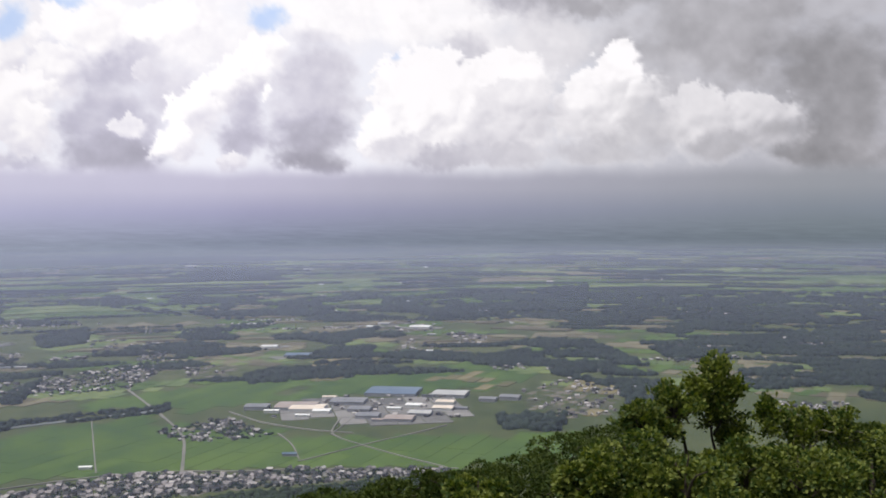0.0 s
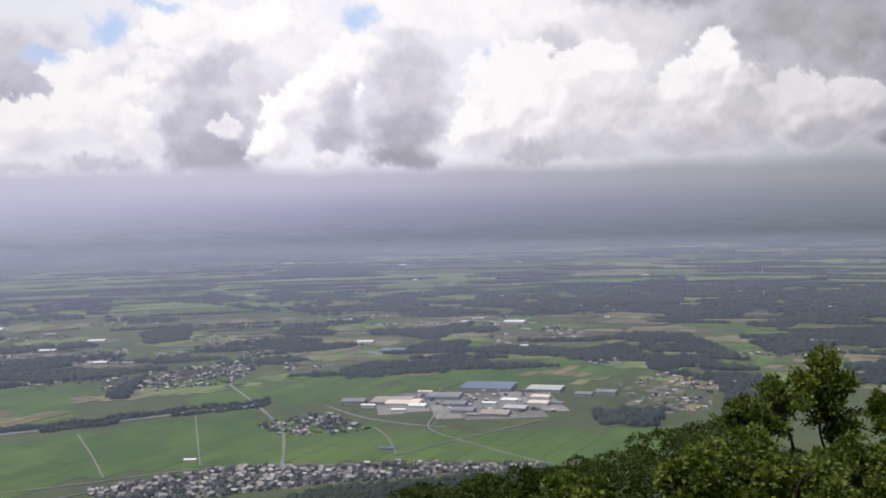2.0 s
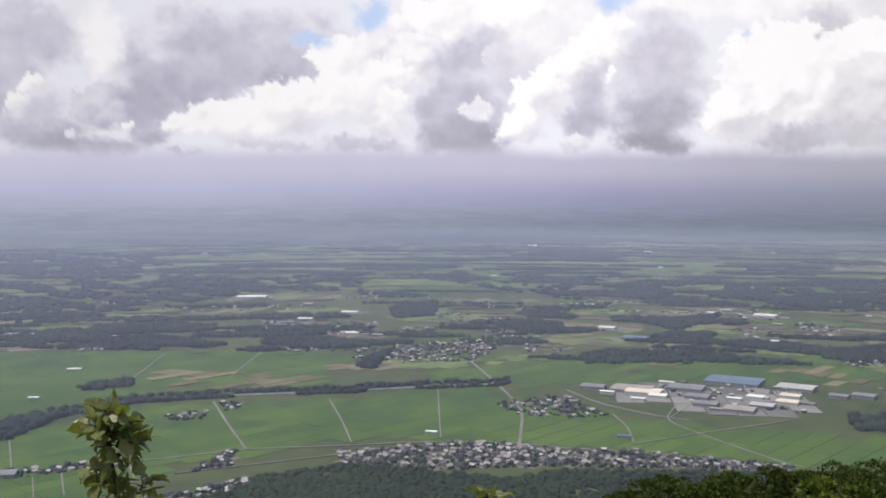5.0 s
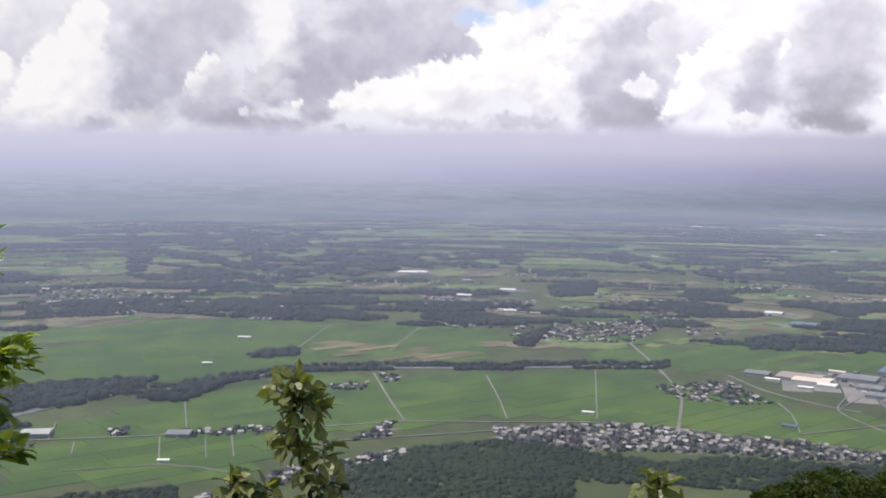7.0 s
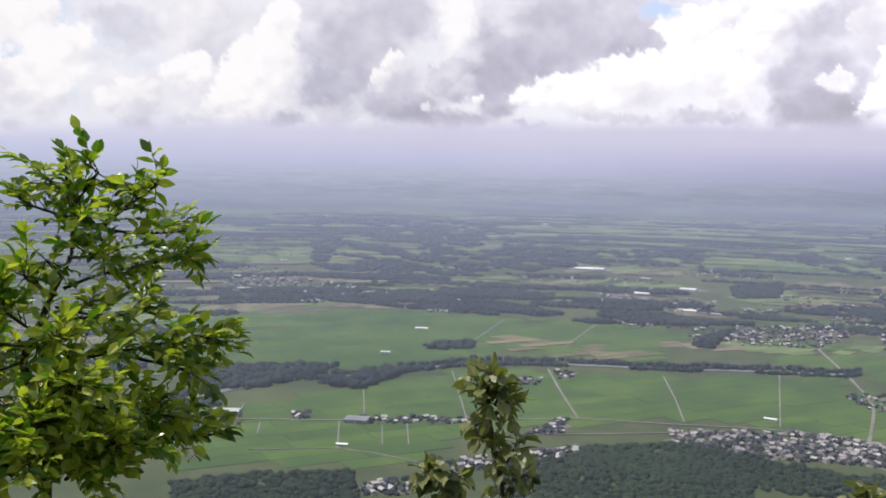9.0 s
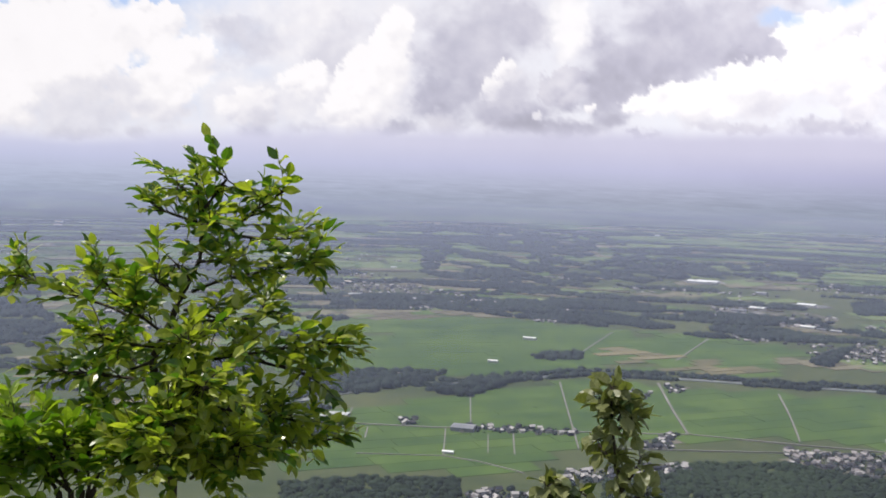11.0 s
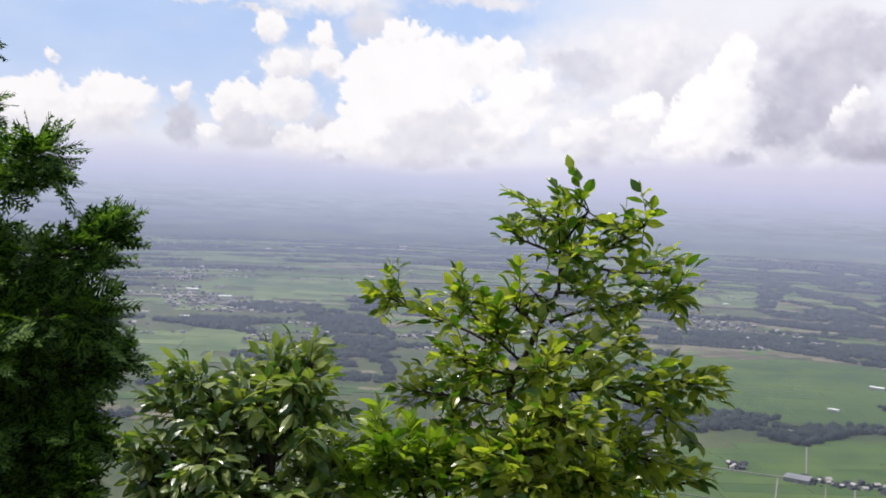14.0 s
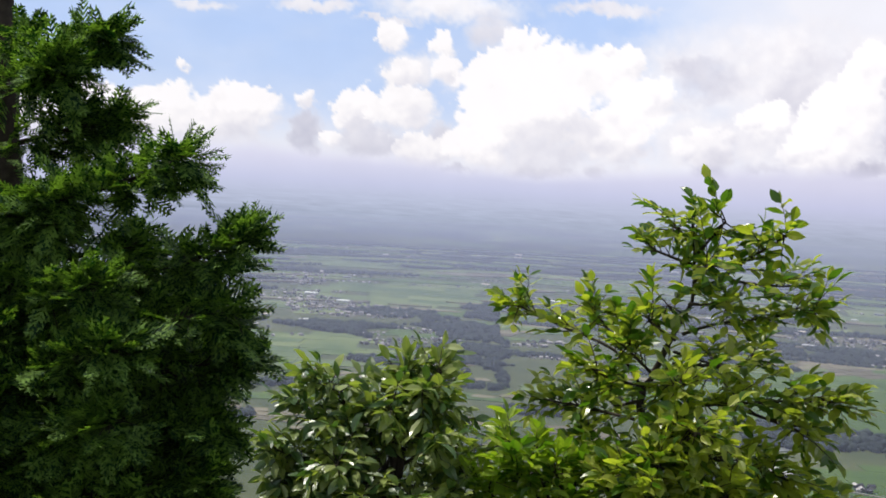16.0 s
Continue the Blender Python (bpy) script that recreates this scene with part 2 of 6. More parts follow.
WOODS = [
    [(44.21, 2736), (37.03, 2514), (31.07, 2378), (23.56, 2374), (23.24, 2238), (30.15, 2182), (37.04, 2281), (44.22, 2429)],
    [(45.18, 6350), (35.53, 5947), (32.57, 4469), (23.56, 4194), (23.56, 3607), (29.83, 3570), (34.08, 3116), (39.86, 2974), (45.24, 2943)],
    [(18.47, 4532), (9.31, 4322), (2.94, 4227), (-8.05, 4803), (-8.1, 3266), (0.58, 3277), (7.43, 3325), (12.1, 3358), (18.47, 3982)],
    # the next two woods also imitate cloud shade on the right
    [(-2.09, 4333), (-13.02, 4534), (-25.72, 4628), (-25.74, 3386), (-13.02, 3130), (-5.26, 3206)],
    [(-3.67, 2731), (-8.4, 2681), (-11.5, 2245), (-6.83, 2311)],
    [(21.97, 3048), (19.42, 3218), (19.73, 2831), (21.65, 2762)],
    [(13.99, 3079), (9.59, 3206), (12.09, 2738), (10.2, 2521), (15.89, 2433), (15.26, 2781)],
    [(7.72, 2756), (3.5, 3025), (5.88, 2601)],
    [(6.49, 2560), (3.78, 2596), (4.66, 2362), (6.18, 2381)],
    [(11.12, 2149), (8.62, 2208), (8.93, 2053), (10.8, 2040)],
    [(23.56, 2044), (21.64, 2237), (22.92, 1942), (23.87, 1963)],
]
COPSES = [
    [(-3.01, 1656), (-6.82, 1686), (-6.5, 1552), (-3.32, 1568)],
    [(-9.95, 1945), (-12.42, 1959), (-12.11, 1783), (-10.26, 1773)],
    [(-2.86, 2360), (-5.56, 2459), (-5.58, 2222), (-3.42, 2244)],
    [(51.78, 1643), (43.65, 1651), (45.55, 1545), (48.69, 1479), (52.08, 1507)],
    [(38.86, 1851), (35.97, 1901), (36.12, 1829), (38.53, 1806)],
    [(70.3, 2668), (67.79, 3002), (65.85, 2908), (65.76, 2333), (68.95, 2277)],
    [(78.51, 2430), (74.1, 2436), (72.79, 2223), (75.98, 2316)],
    [(68.95, 2277), (65.12, 2345), (64.97, 1778), (68.2, 1854)],
    [(21.45, 3003), (19.2, 3099), (19.5, 2825), (21.18, 2798)],
    [(-10.88, 2635), (-16.02, 2802), (-23.57, 3372), (-23.58, 2915), (-17.48, 2639), (-13.02, 2343)],
    [(-5.57, 2308), (-9.33, 2234), (-13.03, 1962), (-10.57, 1917), (-6.2, 2104)],
    [(42.35, 1475), (40.43, 1566), (39.8, 1625), (40.44, 1623), (44.91, 1513)],
    [(-16.02, 2199), (-23.59, 2468), (-23.6, 2070), (-16.61, 1990)],
    [(-2.39, 2398), (-4.93, 2501), (-4.61, 2262), (-2.7, 2218)],
]
FOOT = [
    [(30.8, 1185), (24.82, 1243), (20.97, 1221), (15.18, 1181), (11.99, 1226), (5.75, 1251), (-1.61, 1288), (-1.65, 1171), (30.8, 1107)],
    [(52.97, 1044), (49.27, 1063), (42.91, 1069), (42.22, 957), (52.97, 975)],
    [(34.47, 1086), (29.06, 1185), (24.37, 1194), (20.4, 1139), (20.32, 1031), (34.41, 966)],
]
STREET_TOWN = [
    (300, [(24.82, 1313), (21.94, 1325), (18.41, 1356), (14.55, 1346), (12.0, 1323), (8.23, 1339), (3.34, 1315), (-0.75, 1319), (-0.19, 1287), (4.24, 1276), (8.84, 1251), (11.99, 1250), (15.82, 1230), (19.69, 1214), (23.22, 1241), (24.82, 1243)]),
]
HAMLETS = [
    (110, [(23.87, 2045), (21.64, 2263), (19.72, 2299), (16.85, 2380), (15.57, 2292), (17.16, 2047), (20.36, 2008)]),
    (55, [(15.86, 1624), (12.36, 1707), (9.51, 1563), (10.13, 1531), (14.57, 1530)]),
    (22, [(42.24, 1023), (39.66, 1047), (38.34, 1011), (39.63, 988), (42.23, 987)]),
    (26, [(43.12, 1302), (39.74, 1311), (36.18, 1319), (36.17, 1284), (42.95, 1273)]),
    (6, [(46.32, 1333), (45.04, 1332), (45.04, 1302), (46.31, 1303)]),
    (45, [(38.37, 1078), (36.44, 1124), (30.02, 1193), (29.53, 1171), (33.83, 1109), (37.06, 1060)]),
    (22, [(33.08, 1239), (31.19, 1324), (30.4, 1350), (30.84, 1254)]),
    (12, [(34.47, 1578), (32.06, 1592), (32.37, 1539), (34.13, 1530)]),
    (6, [(31.5, 1649), (30.23, 1659), (30.47, 1585), (31.27, 1588)]),
    (22, [(49.63, 1637), (44.92, 1650), (43.65, 1651), (44.92, 1587), (48.69, 1566)]),
    (70, [(51.5, 2883), (46.88, 2989), (40.53, 2624), (39.24, 2521), (43.71, 2475), (48.43, 2665)]),
    (40, [(17.58, 2114), (16.81, 2547), (14.89, 2654), (14.85, 2404), (16.46, 2123)]),
]
FAR_HAMLETS = [
    (150, [(78.26, 2909), (76.08, 3073), (70.31, 2730), (70.93, 2574), (74.76, 2587), (77.29, 2606)]),
    (60, [(78.33, 3680), (75.52, 3950), (75.64, 3441), (77.68, 3385)]),
    (30, [(-18.07, 1870), (-21.75, 1892), (-21.75, 1786), (-18.94, 1757)]),
    (16, [(-17.48, 2819), (-20.34, 2885), (-20.06, 2563), (-17.77, 2587)]),
    (12, [(-12.72, 2648), (-15.28, 2648), (-15.13, 2455), (-13.02, 2437)]),
    (16, [(14.55, 2338), (11.37, 2285), (12.14, 2131), (14.26, 2168)]),
    (14, [(5.25, 3209), (0.47, 3178), (0.8, 2871), (4.62, 2891)]),
    (14, [(-0.48, 2867), (-3.03, 2891), (-2.55, 2587), (-0.48, 2590)]),
    (24, [(-6.83, 2069), (-10.88, 2029), (-10.57, 1875), (-6.82, 1903)]),
    (25, [(43.72, 2584), (39.89, 2606), (39.88, 2474), (43.71, 2496)]),
    (12, [(31.72, 1177), (29.87, 1206), (29.87, 1147), (31.42, 1126)]),
]
MORE_HAMLETS = [
    (44, [(-4.37, 1911), (-7.04, 2059), (-9.93, 1954), (-9.64, 1710), (-6.15, 1639), (-4.67, 1748)]),
    (18, [(2.7, 3045), (0.51, 3048), (0.68, 2333), (2.72, 2376)]),
    (14, [(0.2, 2901), (-2.56, 2779), (-1.64, 2594)]),
    (30, [(29.92, 2935), (26.17, 2918), (22.59, 2662), (23.21, 2406), (28.52, 2545)]),
    (12, [(24.37, 3554), (21.33, 3589), (21.95, 3362)]),
    (20, [(21.36, 2765), (17.01, 2838), (14.48, 2880), (15.76, 2471)]),
    (16, [(-2.56, 2258), (-4.97, 2273), (-4.37, 2148), (-2.86, 2163)]),
]
YARD = [
    (10.78, 1766),
    (6.44, 1862),
    (0.49, 1865),
    (-1.23, 1821),
    (-0.83, 1634),
    (3.09, 1603),
    (6.42, 1665),
    (9.52, 1692),
]
WORKS = [
    (2.83, 1896, 95, "blue"),
    (5.37, 1804, 60, "grey"),
    (8.28, 1771, 69, "tan"),
    (9.68, 1736, 24, "white"),
    (7.66, 1749, 58, "cream"),
    (6.89, 1719, 29, "white"),
    (7.97, 1687, 23, "white"),
    (2.81, 1729, 24, "white"),
    (1.7, 1756, 27, "white"),
    (-0.1, 1781, 32, "cream"),
    (0.04, 1724, 34, "cream"),
    (2.51, 1639, 46, "tan"),
    (4.3, 1668, 37, "grey"),
    (-0.37, 1865, 62, "pale"),
    (-2.5, 1811, 30, "grey"),
    (-3.74, 1829, 36, "grey"),
    (4.76, 1726, 38, "grey"),
    (10.47, 1778, 40, "grey"),
    (6.44, 1850, 26, "cream"),
    (0.92, 1849, 21, "dark"),
    (-0.96, 1726, 24, "grey"),
    (1.34, 1682, 37, "pale"),
    (3.69, 1633, 23, "tan"),
]
SHEDS = [
    (26.69, 2747, 37, "white"),
    (27.66, 2677, 33, "grey"),
    (29.37, 3385, 68, "white"),
    (24.2, 2900, 45, "white"),
    (24.07, 2454, 30, "white"),
    (23.4, 2433, 22, "grey"),
    (22.67, 2422, 24, "pale"),
    (19.57, 1411, 16, "white"),
    (8.71, 1413, 19, "blue"),
    (8.17, 2428, 59, "blue"),
    (1.29, 3007, 60, "white"),
    (4.03, 3031, 30, "white"),
    (0.68, 2466, 25, "white"),
    (9.73, 2603, 40, "white"),
    (39.0, 2028, 25, "white"),
    (3.35, 3105, 34, "pale"),
    (41.03, 1765, 16, "white"),
    (21.29, 14020, 140, "white"),
    (13.93, 7090, 63, "white"),
    (7.6, 6450, 43, "white"),
    (32.17, 6010, 33, "white"),
    (29.2, 11200, 62, "pale"),
    (49.92, 1331, 34, "pale"),
    (42.57, 1285, 29, "grey"),
    (43.41, 1170, 13, "white"),
    (29.87, 3375, 64, "white"),
]
CLOUDS_A = [
    (2.57, 11.34, 13.44, 2.39, 250, 248, "s"),
    (14.89, 9.88, 9.51, 2.87, 246, 240, "s"),
    (-16.85, 9.30, 9.37, 4.14, 170, 164, "s"),
    (-21.11, 6.73, 4.92, 3.82, 152, 150, "s"),
    (-13.91, 9.74, 3.50, 2.23, 180, 176, "s"),
    (-7.51, 11.55, 6.01, 1.02, 168, 166, "s"),
    (-21.67, 3.79, 4.38, 2.55, 156, 146, "s"),
    (-5.31, 9.13, 3.69, 2.55, 228, 224, "s"),
    (-2.47, 8.57, 3.42, 2.55, 243, 236, "s"),
    (-12.41, 6.80, 2.69, 2.23, 198, 190, "s"),
    (-17.30, 4.68, 2.88, 1.85, 226, 190, "h"),
    (-14.07, 4.77, 2.23, 2.39, 228, 196, "h"),
    (-20.01, 3.10, 2.10, 0.89, 146, 140, "s"),
]
CLOUDS_B = [
    (-15.11, 3.53, 1.77, 0.89, 184, 178, "s"),
    (-10.13, 8.09, 1.36, 1.43, 250, 224, "h"),
    (-9.35, 5.51, 3.69, 3.18, 250, 206, "h"),
    (-7.80, 5.54, 1.86, 2.23, 247, 218, "h"),
    (-9.35, 3.49, 3.71, 0.96, 204, 196, "s"),
    (-11.50, 4.69, 1.52, 1.59, 206, 196, "s"),
    (-1.36, 8.27, 1.56, 1.91, 206, 196, "s"),
    (18.12, 7.99, 3.38, 2.23, 212, 204, "s"),
    (18.16, 5.33, 2.99, 3.18, 200, 184, "s"),
    (18.19, 3.39, 2.86, 1.59, 180, 170, "s"),
    (21.73, 9.27, 0.91, 0.76, 253, 240, "h"),
    (18.66, 9.86, 2.63, 1.91, 254, 244, "h"),
    (14.59, 10.19, 2.45, 1.34, 254, 246, "h"),
]
CLOUDS_C = [
    (20.38, 7.61, 1.65, 1.59, 246, 222, "h"),
    (22.84, 7.93, 1.06, 1.43, 248, 238, "h"),
    (21.78, 6.54, 1.62, 1.27, 252, 232, "h"),
    (22.23, 4.35, 1.76, 1.91, 252, 226, "h"),
    (22.39, 2.74, 1.90, 0.51, 200, 190, "s"),
    (15.95, 7.77, 0.72, 0.54, 238, 224, "h"),
    (17.13, 4.99, 0.98, 0.64, 240, 214, "h"),
    (14.93, 6.91, 2.05, 1.91, 226, 214, "s"),
    (7.32, 6.73, 3.09, 3.50, 212, 200, "s"),
    (7.35, 4.24, 2.80, 1.91, 184, 166, "s"),
    (7.52, 3.15, 2.65, 0.80, 168, 158, "s"),
    (9.62, 8.84, 1.66, 1.40, 255, 240, "h"),
    (10.71, 7.60, 1.66, 1.59, 254, 240, "h"),
]
CLOUDS_D = [
    (12.39, 6.81, 1.65, 1.53, 254, 238, "h"),
    (13.62, 5.27, 1.79, 1.66, 253, 236, "h"),
    (14.68, 3.82, 1.54, 1.21, 252, 228, "h"),
    (10.73, 6.07, 1.37, 1.91, 206, 192, "s"),
    (11.06, 4.53, 1.83, 1.34, 194, 182, "s"),
    (11.53, 3.08, 0.97, 0.54, 240, 222, "h"),
    (9.55, 6.92, 0.24, 0.48, 255, 250, "h"),
    (-3.73, 7.01, 3.44, 2.39, 253, 236, "h"),
    (-3.72, 4.82, 3.78, 2.55, 240, 214, "h"),
    (0.71, 6.58, 3.46, 3.02, 255, 246, "h"),
    (0.72, 4.70, 4.05, 2.48, 254, 222, "h"),
    (3.26, 4.24, 1.58, 1.75, 254, 234, "h"),
    (-0.22, 3.28, 2.38, 0.89, 204, 190, "s"),
]
CLOUDS_E = [
    (-3.71, 3.25, 2.53, 0.83, 212, 204, "s"),
    (2.63, 3.86, 1.58, 0.70, 226, 222, "s"),
    (52.22, 6.68, 9.22, 3.50, 243, 238, "s"),
    (52.22, 4.06, 7.61, 3.02, 245, 238, "s"),
    (55.23, 6.75, 2.15, 1.43, 222, 216, "s"),
    (50.66, 6.06, 1.85, 1.34, 226, 220, "s"),
    (49.38, 7.81, 2.01, 0.96, 228, 222, "s"),
    (29.43, 7.68, 6.23, 2.87, 204, 198, "s"),
    (42.83, 6.93, 3.65, 4.14, 208, 198, "s"),
    (44.32, 3.98, 2.44, 2.07, 196, 182, "s"),
    (40.08, 8.11, 3.07, 1.91, 212, 204, "s"),
    (33.48, 6.37, 5.03, 2.39, 200, 190, "s"),
    (31.33, 8.10, 5.30, 2.39, 206, 200, "s"),
]
CLOUDS_F = [
    (30.66, 6.68, 2.82, 1.02, 200, 194, "s"),
    (28.61, 6.57, 0.81, 0.48, 190, 184, "s"),
    (37.60, 8.37, 1.55, 3.02, 254, 252, "s"),
    (37.98, 5.45, 0.50, 0.76, 248, 244, "s"),
    (35.17, 4.77, 2.84, 1.91, 194, 186, "s"),
    (37.53, 4.70, 1.73, 1.43, 222, 196, "h"),
    (40.62, 3.20, 3.12, 1.43, 204, 188, "s"),
    (37.49, 2.65, 4.42, 0.76, 184, 174, "s"),
    (34.98, 3.22, 1.58, 0.96, 188, 176, "s"),
    (44.30, 2.67, 1.04, 0.83, 224, 214, "s"),
    (47.00, 2.35, 2.24, 0.70, 192, 182, "s"),
    (51.80, 4.61, 1.70, 1.02, 253, 238, "h"),
    (47.91, 4.58, 2.51, 2.39, 254, 244, "h"),
]
CLOUDS_G = [
    (47.04, 6.71, 1.33, 2.23, 254, 248, "h"),
    (49.21, 3.02, 2.05, 1.34, 250, 230, "h"),
    (54.71, 2.92, 2.19, 1.27, 247, 228, "h"),
    (54.71, 1.90, 1.37, 0.45, 208, 202, "s"),
    (51.80, 2.08, 1.85, 0.45, 224, 216, "s"),
    (40.65, 4.90, 1.86, 1.43, 222, 214, "s"),
    (41.66, 4.61, 0.74, 0.83, 248, 226, "h"),
    (40.88, 5.62, 0.77, 0.76, 251, 236, "h"),
    (36.12, 3.62, 0.47, 0.35, 247, 236, "h"),
    (39.00, 3.22, 0.35, 0.32, 238, 226, "h"),
    (33.38, 2.42, 1.21, 0.25, 190, 184, "s"),
    (30.58, 3.96, 3.48, 1.34, 253, 240, "h"),
    (27.45, 4.65, 2.82, 1.75, 253, 240, "h"),
]
CLOUDS_H = [
    (24.07, 5.62, 2.31, 1.97, 254, 242, "h"),
    (24.46, 7.74, 2.14, 1.27, 254, 248, "h"),
    (28.34, 2.89, 2.84, 0.41, 222, 216, "s"),
    (23.97, 2.95, 1.86, 0.51, 206, 196, "s"),
    (83.25, 9.37, 1.90, 0.35, 243, 240, "s"),
    (76.88, 9.84, 2.43, 0.38, 240, 238, "s"),
    (72.79, 9.29, 2.16, 0.25, 236, 234, "s"),
    (69.38, 10.16, 4.63, 1.02, 250, 246, "s"),
    (67.10, 9.04, 1.70, 1.34, 232, 226, "s"),
    (60.65, 10.58, 3.29, 0.41, 238, 236, "s"),
    (83.85, 6.02, 0.50, 0.38, 250, 244, "h"),
    (72.43, 8.40, 1.03, 0.96, 254, 243, "h"),
    (69.73, 8.01, 0.97, 1.02, 254, 243, "h"),
]
CLOUDS_I = [
    (71.38, 6.49, 1.88, 1.27, 246, 238, "s"),
    (71.68, 6.17, 1.41, 1.11, 251, 240, "h"),
    (69.16, 6.47, 1.07, 1.02, 252, 240, "h"),
    (91.28, 2.75, 3.28, 1.59, 252, 240, "h"),
    (87.95, 3.17, 2.85, 1.59, 253, 242, "h"),
    (84.78, 3.56, 2.51, 1.53, 254, 243, "h"),
    (80.59, 3.72, 2.75, 1.46, 254, 243, "h"),
    (82.97, 2.78, 4.50, 1.08, 248, 238, "h"),
    (84.43, 2.16, 5.93, 0.51, 236, 230, "s"),
    (76.97, 2.84, 1.12, 1.40, 210, 200, "s"),
    (76.93, 4.52, 0.93, 0.54, 254, 240, "h"),
    (74.08, 3.99, 1.73, 1.53, 253, 238, "h"),
    (73.70, 2.76, 2.21, 1.34, 226, 216, "s"),
]
CLOUDS_J = [
    (75.52, 2.62, 0.75, 0.64, 252, 240, "h"),
    (71.56, 4.15, 2.21, 1.59, 252, 238, "h"),
    (69.78, 3.40, 0.95, 0.70, 226, 220, "s"),
    (70.19, 2.18, 2.22, 1.15, 248, 232, "h"),
    (65.18, 8.36, 1.55, 1.02, 255, 248, "h"),
    (66.95, 6.43, 1.94, 1.59, 255, 248, "h"),
    (63.48, 6.29, 3.42, 2.39, 255, 250, "h"),
    (60.38, 6.57, 2.60, 1.91, 255, 250, "h"),
    (60.74, 8.18, 0.49, 0.45, 255, 250, "h"),
    (58.92, 7.63, 0.72, 0.70, 255, 248, "h"),
    (58.14, 5.13, 1.97, 1.91, 254, 244, "h"),
    (64.30, 4.39, 4.71, 3.02, 255, 248, "h"),
    (67.35, 2.50, 2.38, 1.53, 254, 242, "h"),
]
CLOUDS_K = [
    (59.86, 3.36, 2.78, 1.91, 252, 240, "h"),
    (63.89, 2.90, 2.67, 1.75, 236, 226, "s"),
    (61.62, 4.14, 1.30, 1.02, 238, 232, "s"),
    (63.81, 1.52, 2.21, 0.57, 224, 214, "s"),
    (61.00, 1.68, 1.00, 0.48, 224, 218, "s"),
    (68.86, 1.28, 1.65, 0.25, 218, 212, "s"),
    (55.71, 7.04, 1.42, 1.15, 220, 212, "s"),
]
GAPS = [
    (22.93, 10.04, 1.53, 1.21),
    (9.75, 10.94, 1.34, 1.02),
    (2.59, 8.97, 0.54, 0.38),
    (20.04, 11.22, 1.91, 0.38),
    (26.35, 8.63, 1.85, 0.64),
    (59.67, 9.63, 2.87, 0.76),
    (62.10, 9.10, 1.75, 1.27),
]

# ---- land: one sheet from the lookout to the horizon ----
def land():
    az = np.concatenate([np.arange(-34, 104, 0.8), np.arange(104.4, 326, 6.0)])
    rr = np.concatenate([[0.0, 0.8], np.geomspace(1.6, 900, 46), np.linspace(940, EDGE, 100)])
    a = np.radians(az)
    r, aa = np.meshgrid(rr, a, indexing="ij")
    r = ragged(r, aa)
    x, y = -r * np.sin(aa), r * np.cos(aa)
    z = ground_z(r)
    for i in range(r.shape[0]):
        if 4 < rr[i] < 900:
            for j in range(r.shape[1]):
                z[i, j] += 0.08 * rr[i] ** 0.8 * noise.noise((x[i, j] / (3 + rr[i] * 0.15), y[i, j] / (3 + rr[i] * 0.15), 0))
    n, m = r.shape
    verts = np.stack([x, y, z], -1).reshape(-1, 3)
    faces = []
    for i in range(n - 1):
        for j in range(m):
            k = (j + 1) % m
            faces.append((i * m + j, i * m + k, (i + 1) * m + k, (i + 1) * m + j))
    me = mesh_from("ground", verts, faces, M_PLAIN, True)
    me.materials.append(M_SOIL)
    me.polygons.foreach_set("material_index", [1 if (i // m) < 44 else 0 for i in range(len(faces))])
    return tagged(new("ground", me), "wide green plain below a steep wooded mountain side", "ground", kind="structure")


land()


def parcels(name, poly, w, l, turn, up, material, label, category, skip=0.04, gap=2.0):
    """Fields in a turned grid, each a raised sheet of its own, kept where the outline holds them."""
    pts = polar([p[0] for p in poly], [p[1] for p in poly])
    c, s = math.cos(radians(turn)), math.sin(radians(turn))
    rot = np.array([[c, s], [-s, c]])
    q = pts @ rot.T
    k = np.mean([far_scale(p) for p in pts])
    w, l, gap = w * k, l * k, gap * k
    verts, faces = [], []
    for u in np.arange(q[:, 0].min(), q[:, 0].max(), w):
        du = rng.uniform(0, l)
        for v in np.arange(q[:, 1].min() - du, q[:, 1].max(), l):
            cells = np.array([(u, v), (u + w, v), (u + w, v + l), (u, v + l)])
            keep = inside(np.vstack([cells, [(u + w / 2, v + l / 2)]]), q)
            if not keep[4] or keep[:4].sum() < 2 or rng.random() < skip or np.hypot(u + w / 2, v + l / 2) > EDGE - 100:
                continue
            m = rng.uniform(0.2, 1) * gap / 2
            cells = cells + np.array([(m, m), (-m, m), (-m, -m), (m, -m)]) * 1.0
            p = lift(cells @ rot, up * rng.uniform(0.8, 1.2))
            b = len(verts)
            verts += list(p) + [t - np.array((0, 0, 0.9 * up)) for t in p]
            faces += [(b, b + 1, b + 2, b + 3)] + [(b + i, b + 4 + i, b + 4 + (i + 1) % 4, b + (i + 1) % 4) for i in range(4)]
    me = mesh_from(name, verts, faces, material)
    return tagged(new(name, me), label, category, kind="stuff")


for poly, turn in zip(PADDIES, (-22, -24, -30, -20)):
    parcels("rice_field", poly, 34, 105, turn, 0.5, M_PADDY, "bright green flooded rice paddies in long strips", "rice field", 0.02, gap=1.1)
for poly in MEADOWS:
    parcels("meadow", poly, 60, 120, -25, 1.1, M_MEADOW, "pale green open fields far out on the plain", "field", 0.05, 3)
for poly in DRY:
    parcels("dry_field", poly, 26, 60, -22, 1.5, M_DRY, "brown and straw-coloured harvested field strips", "field", 0.42, 3)


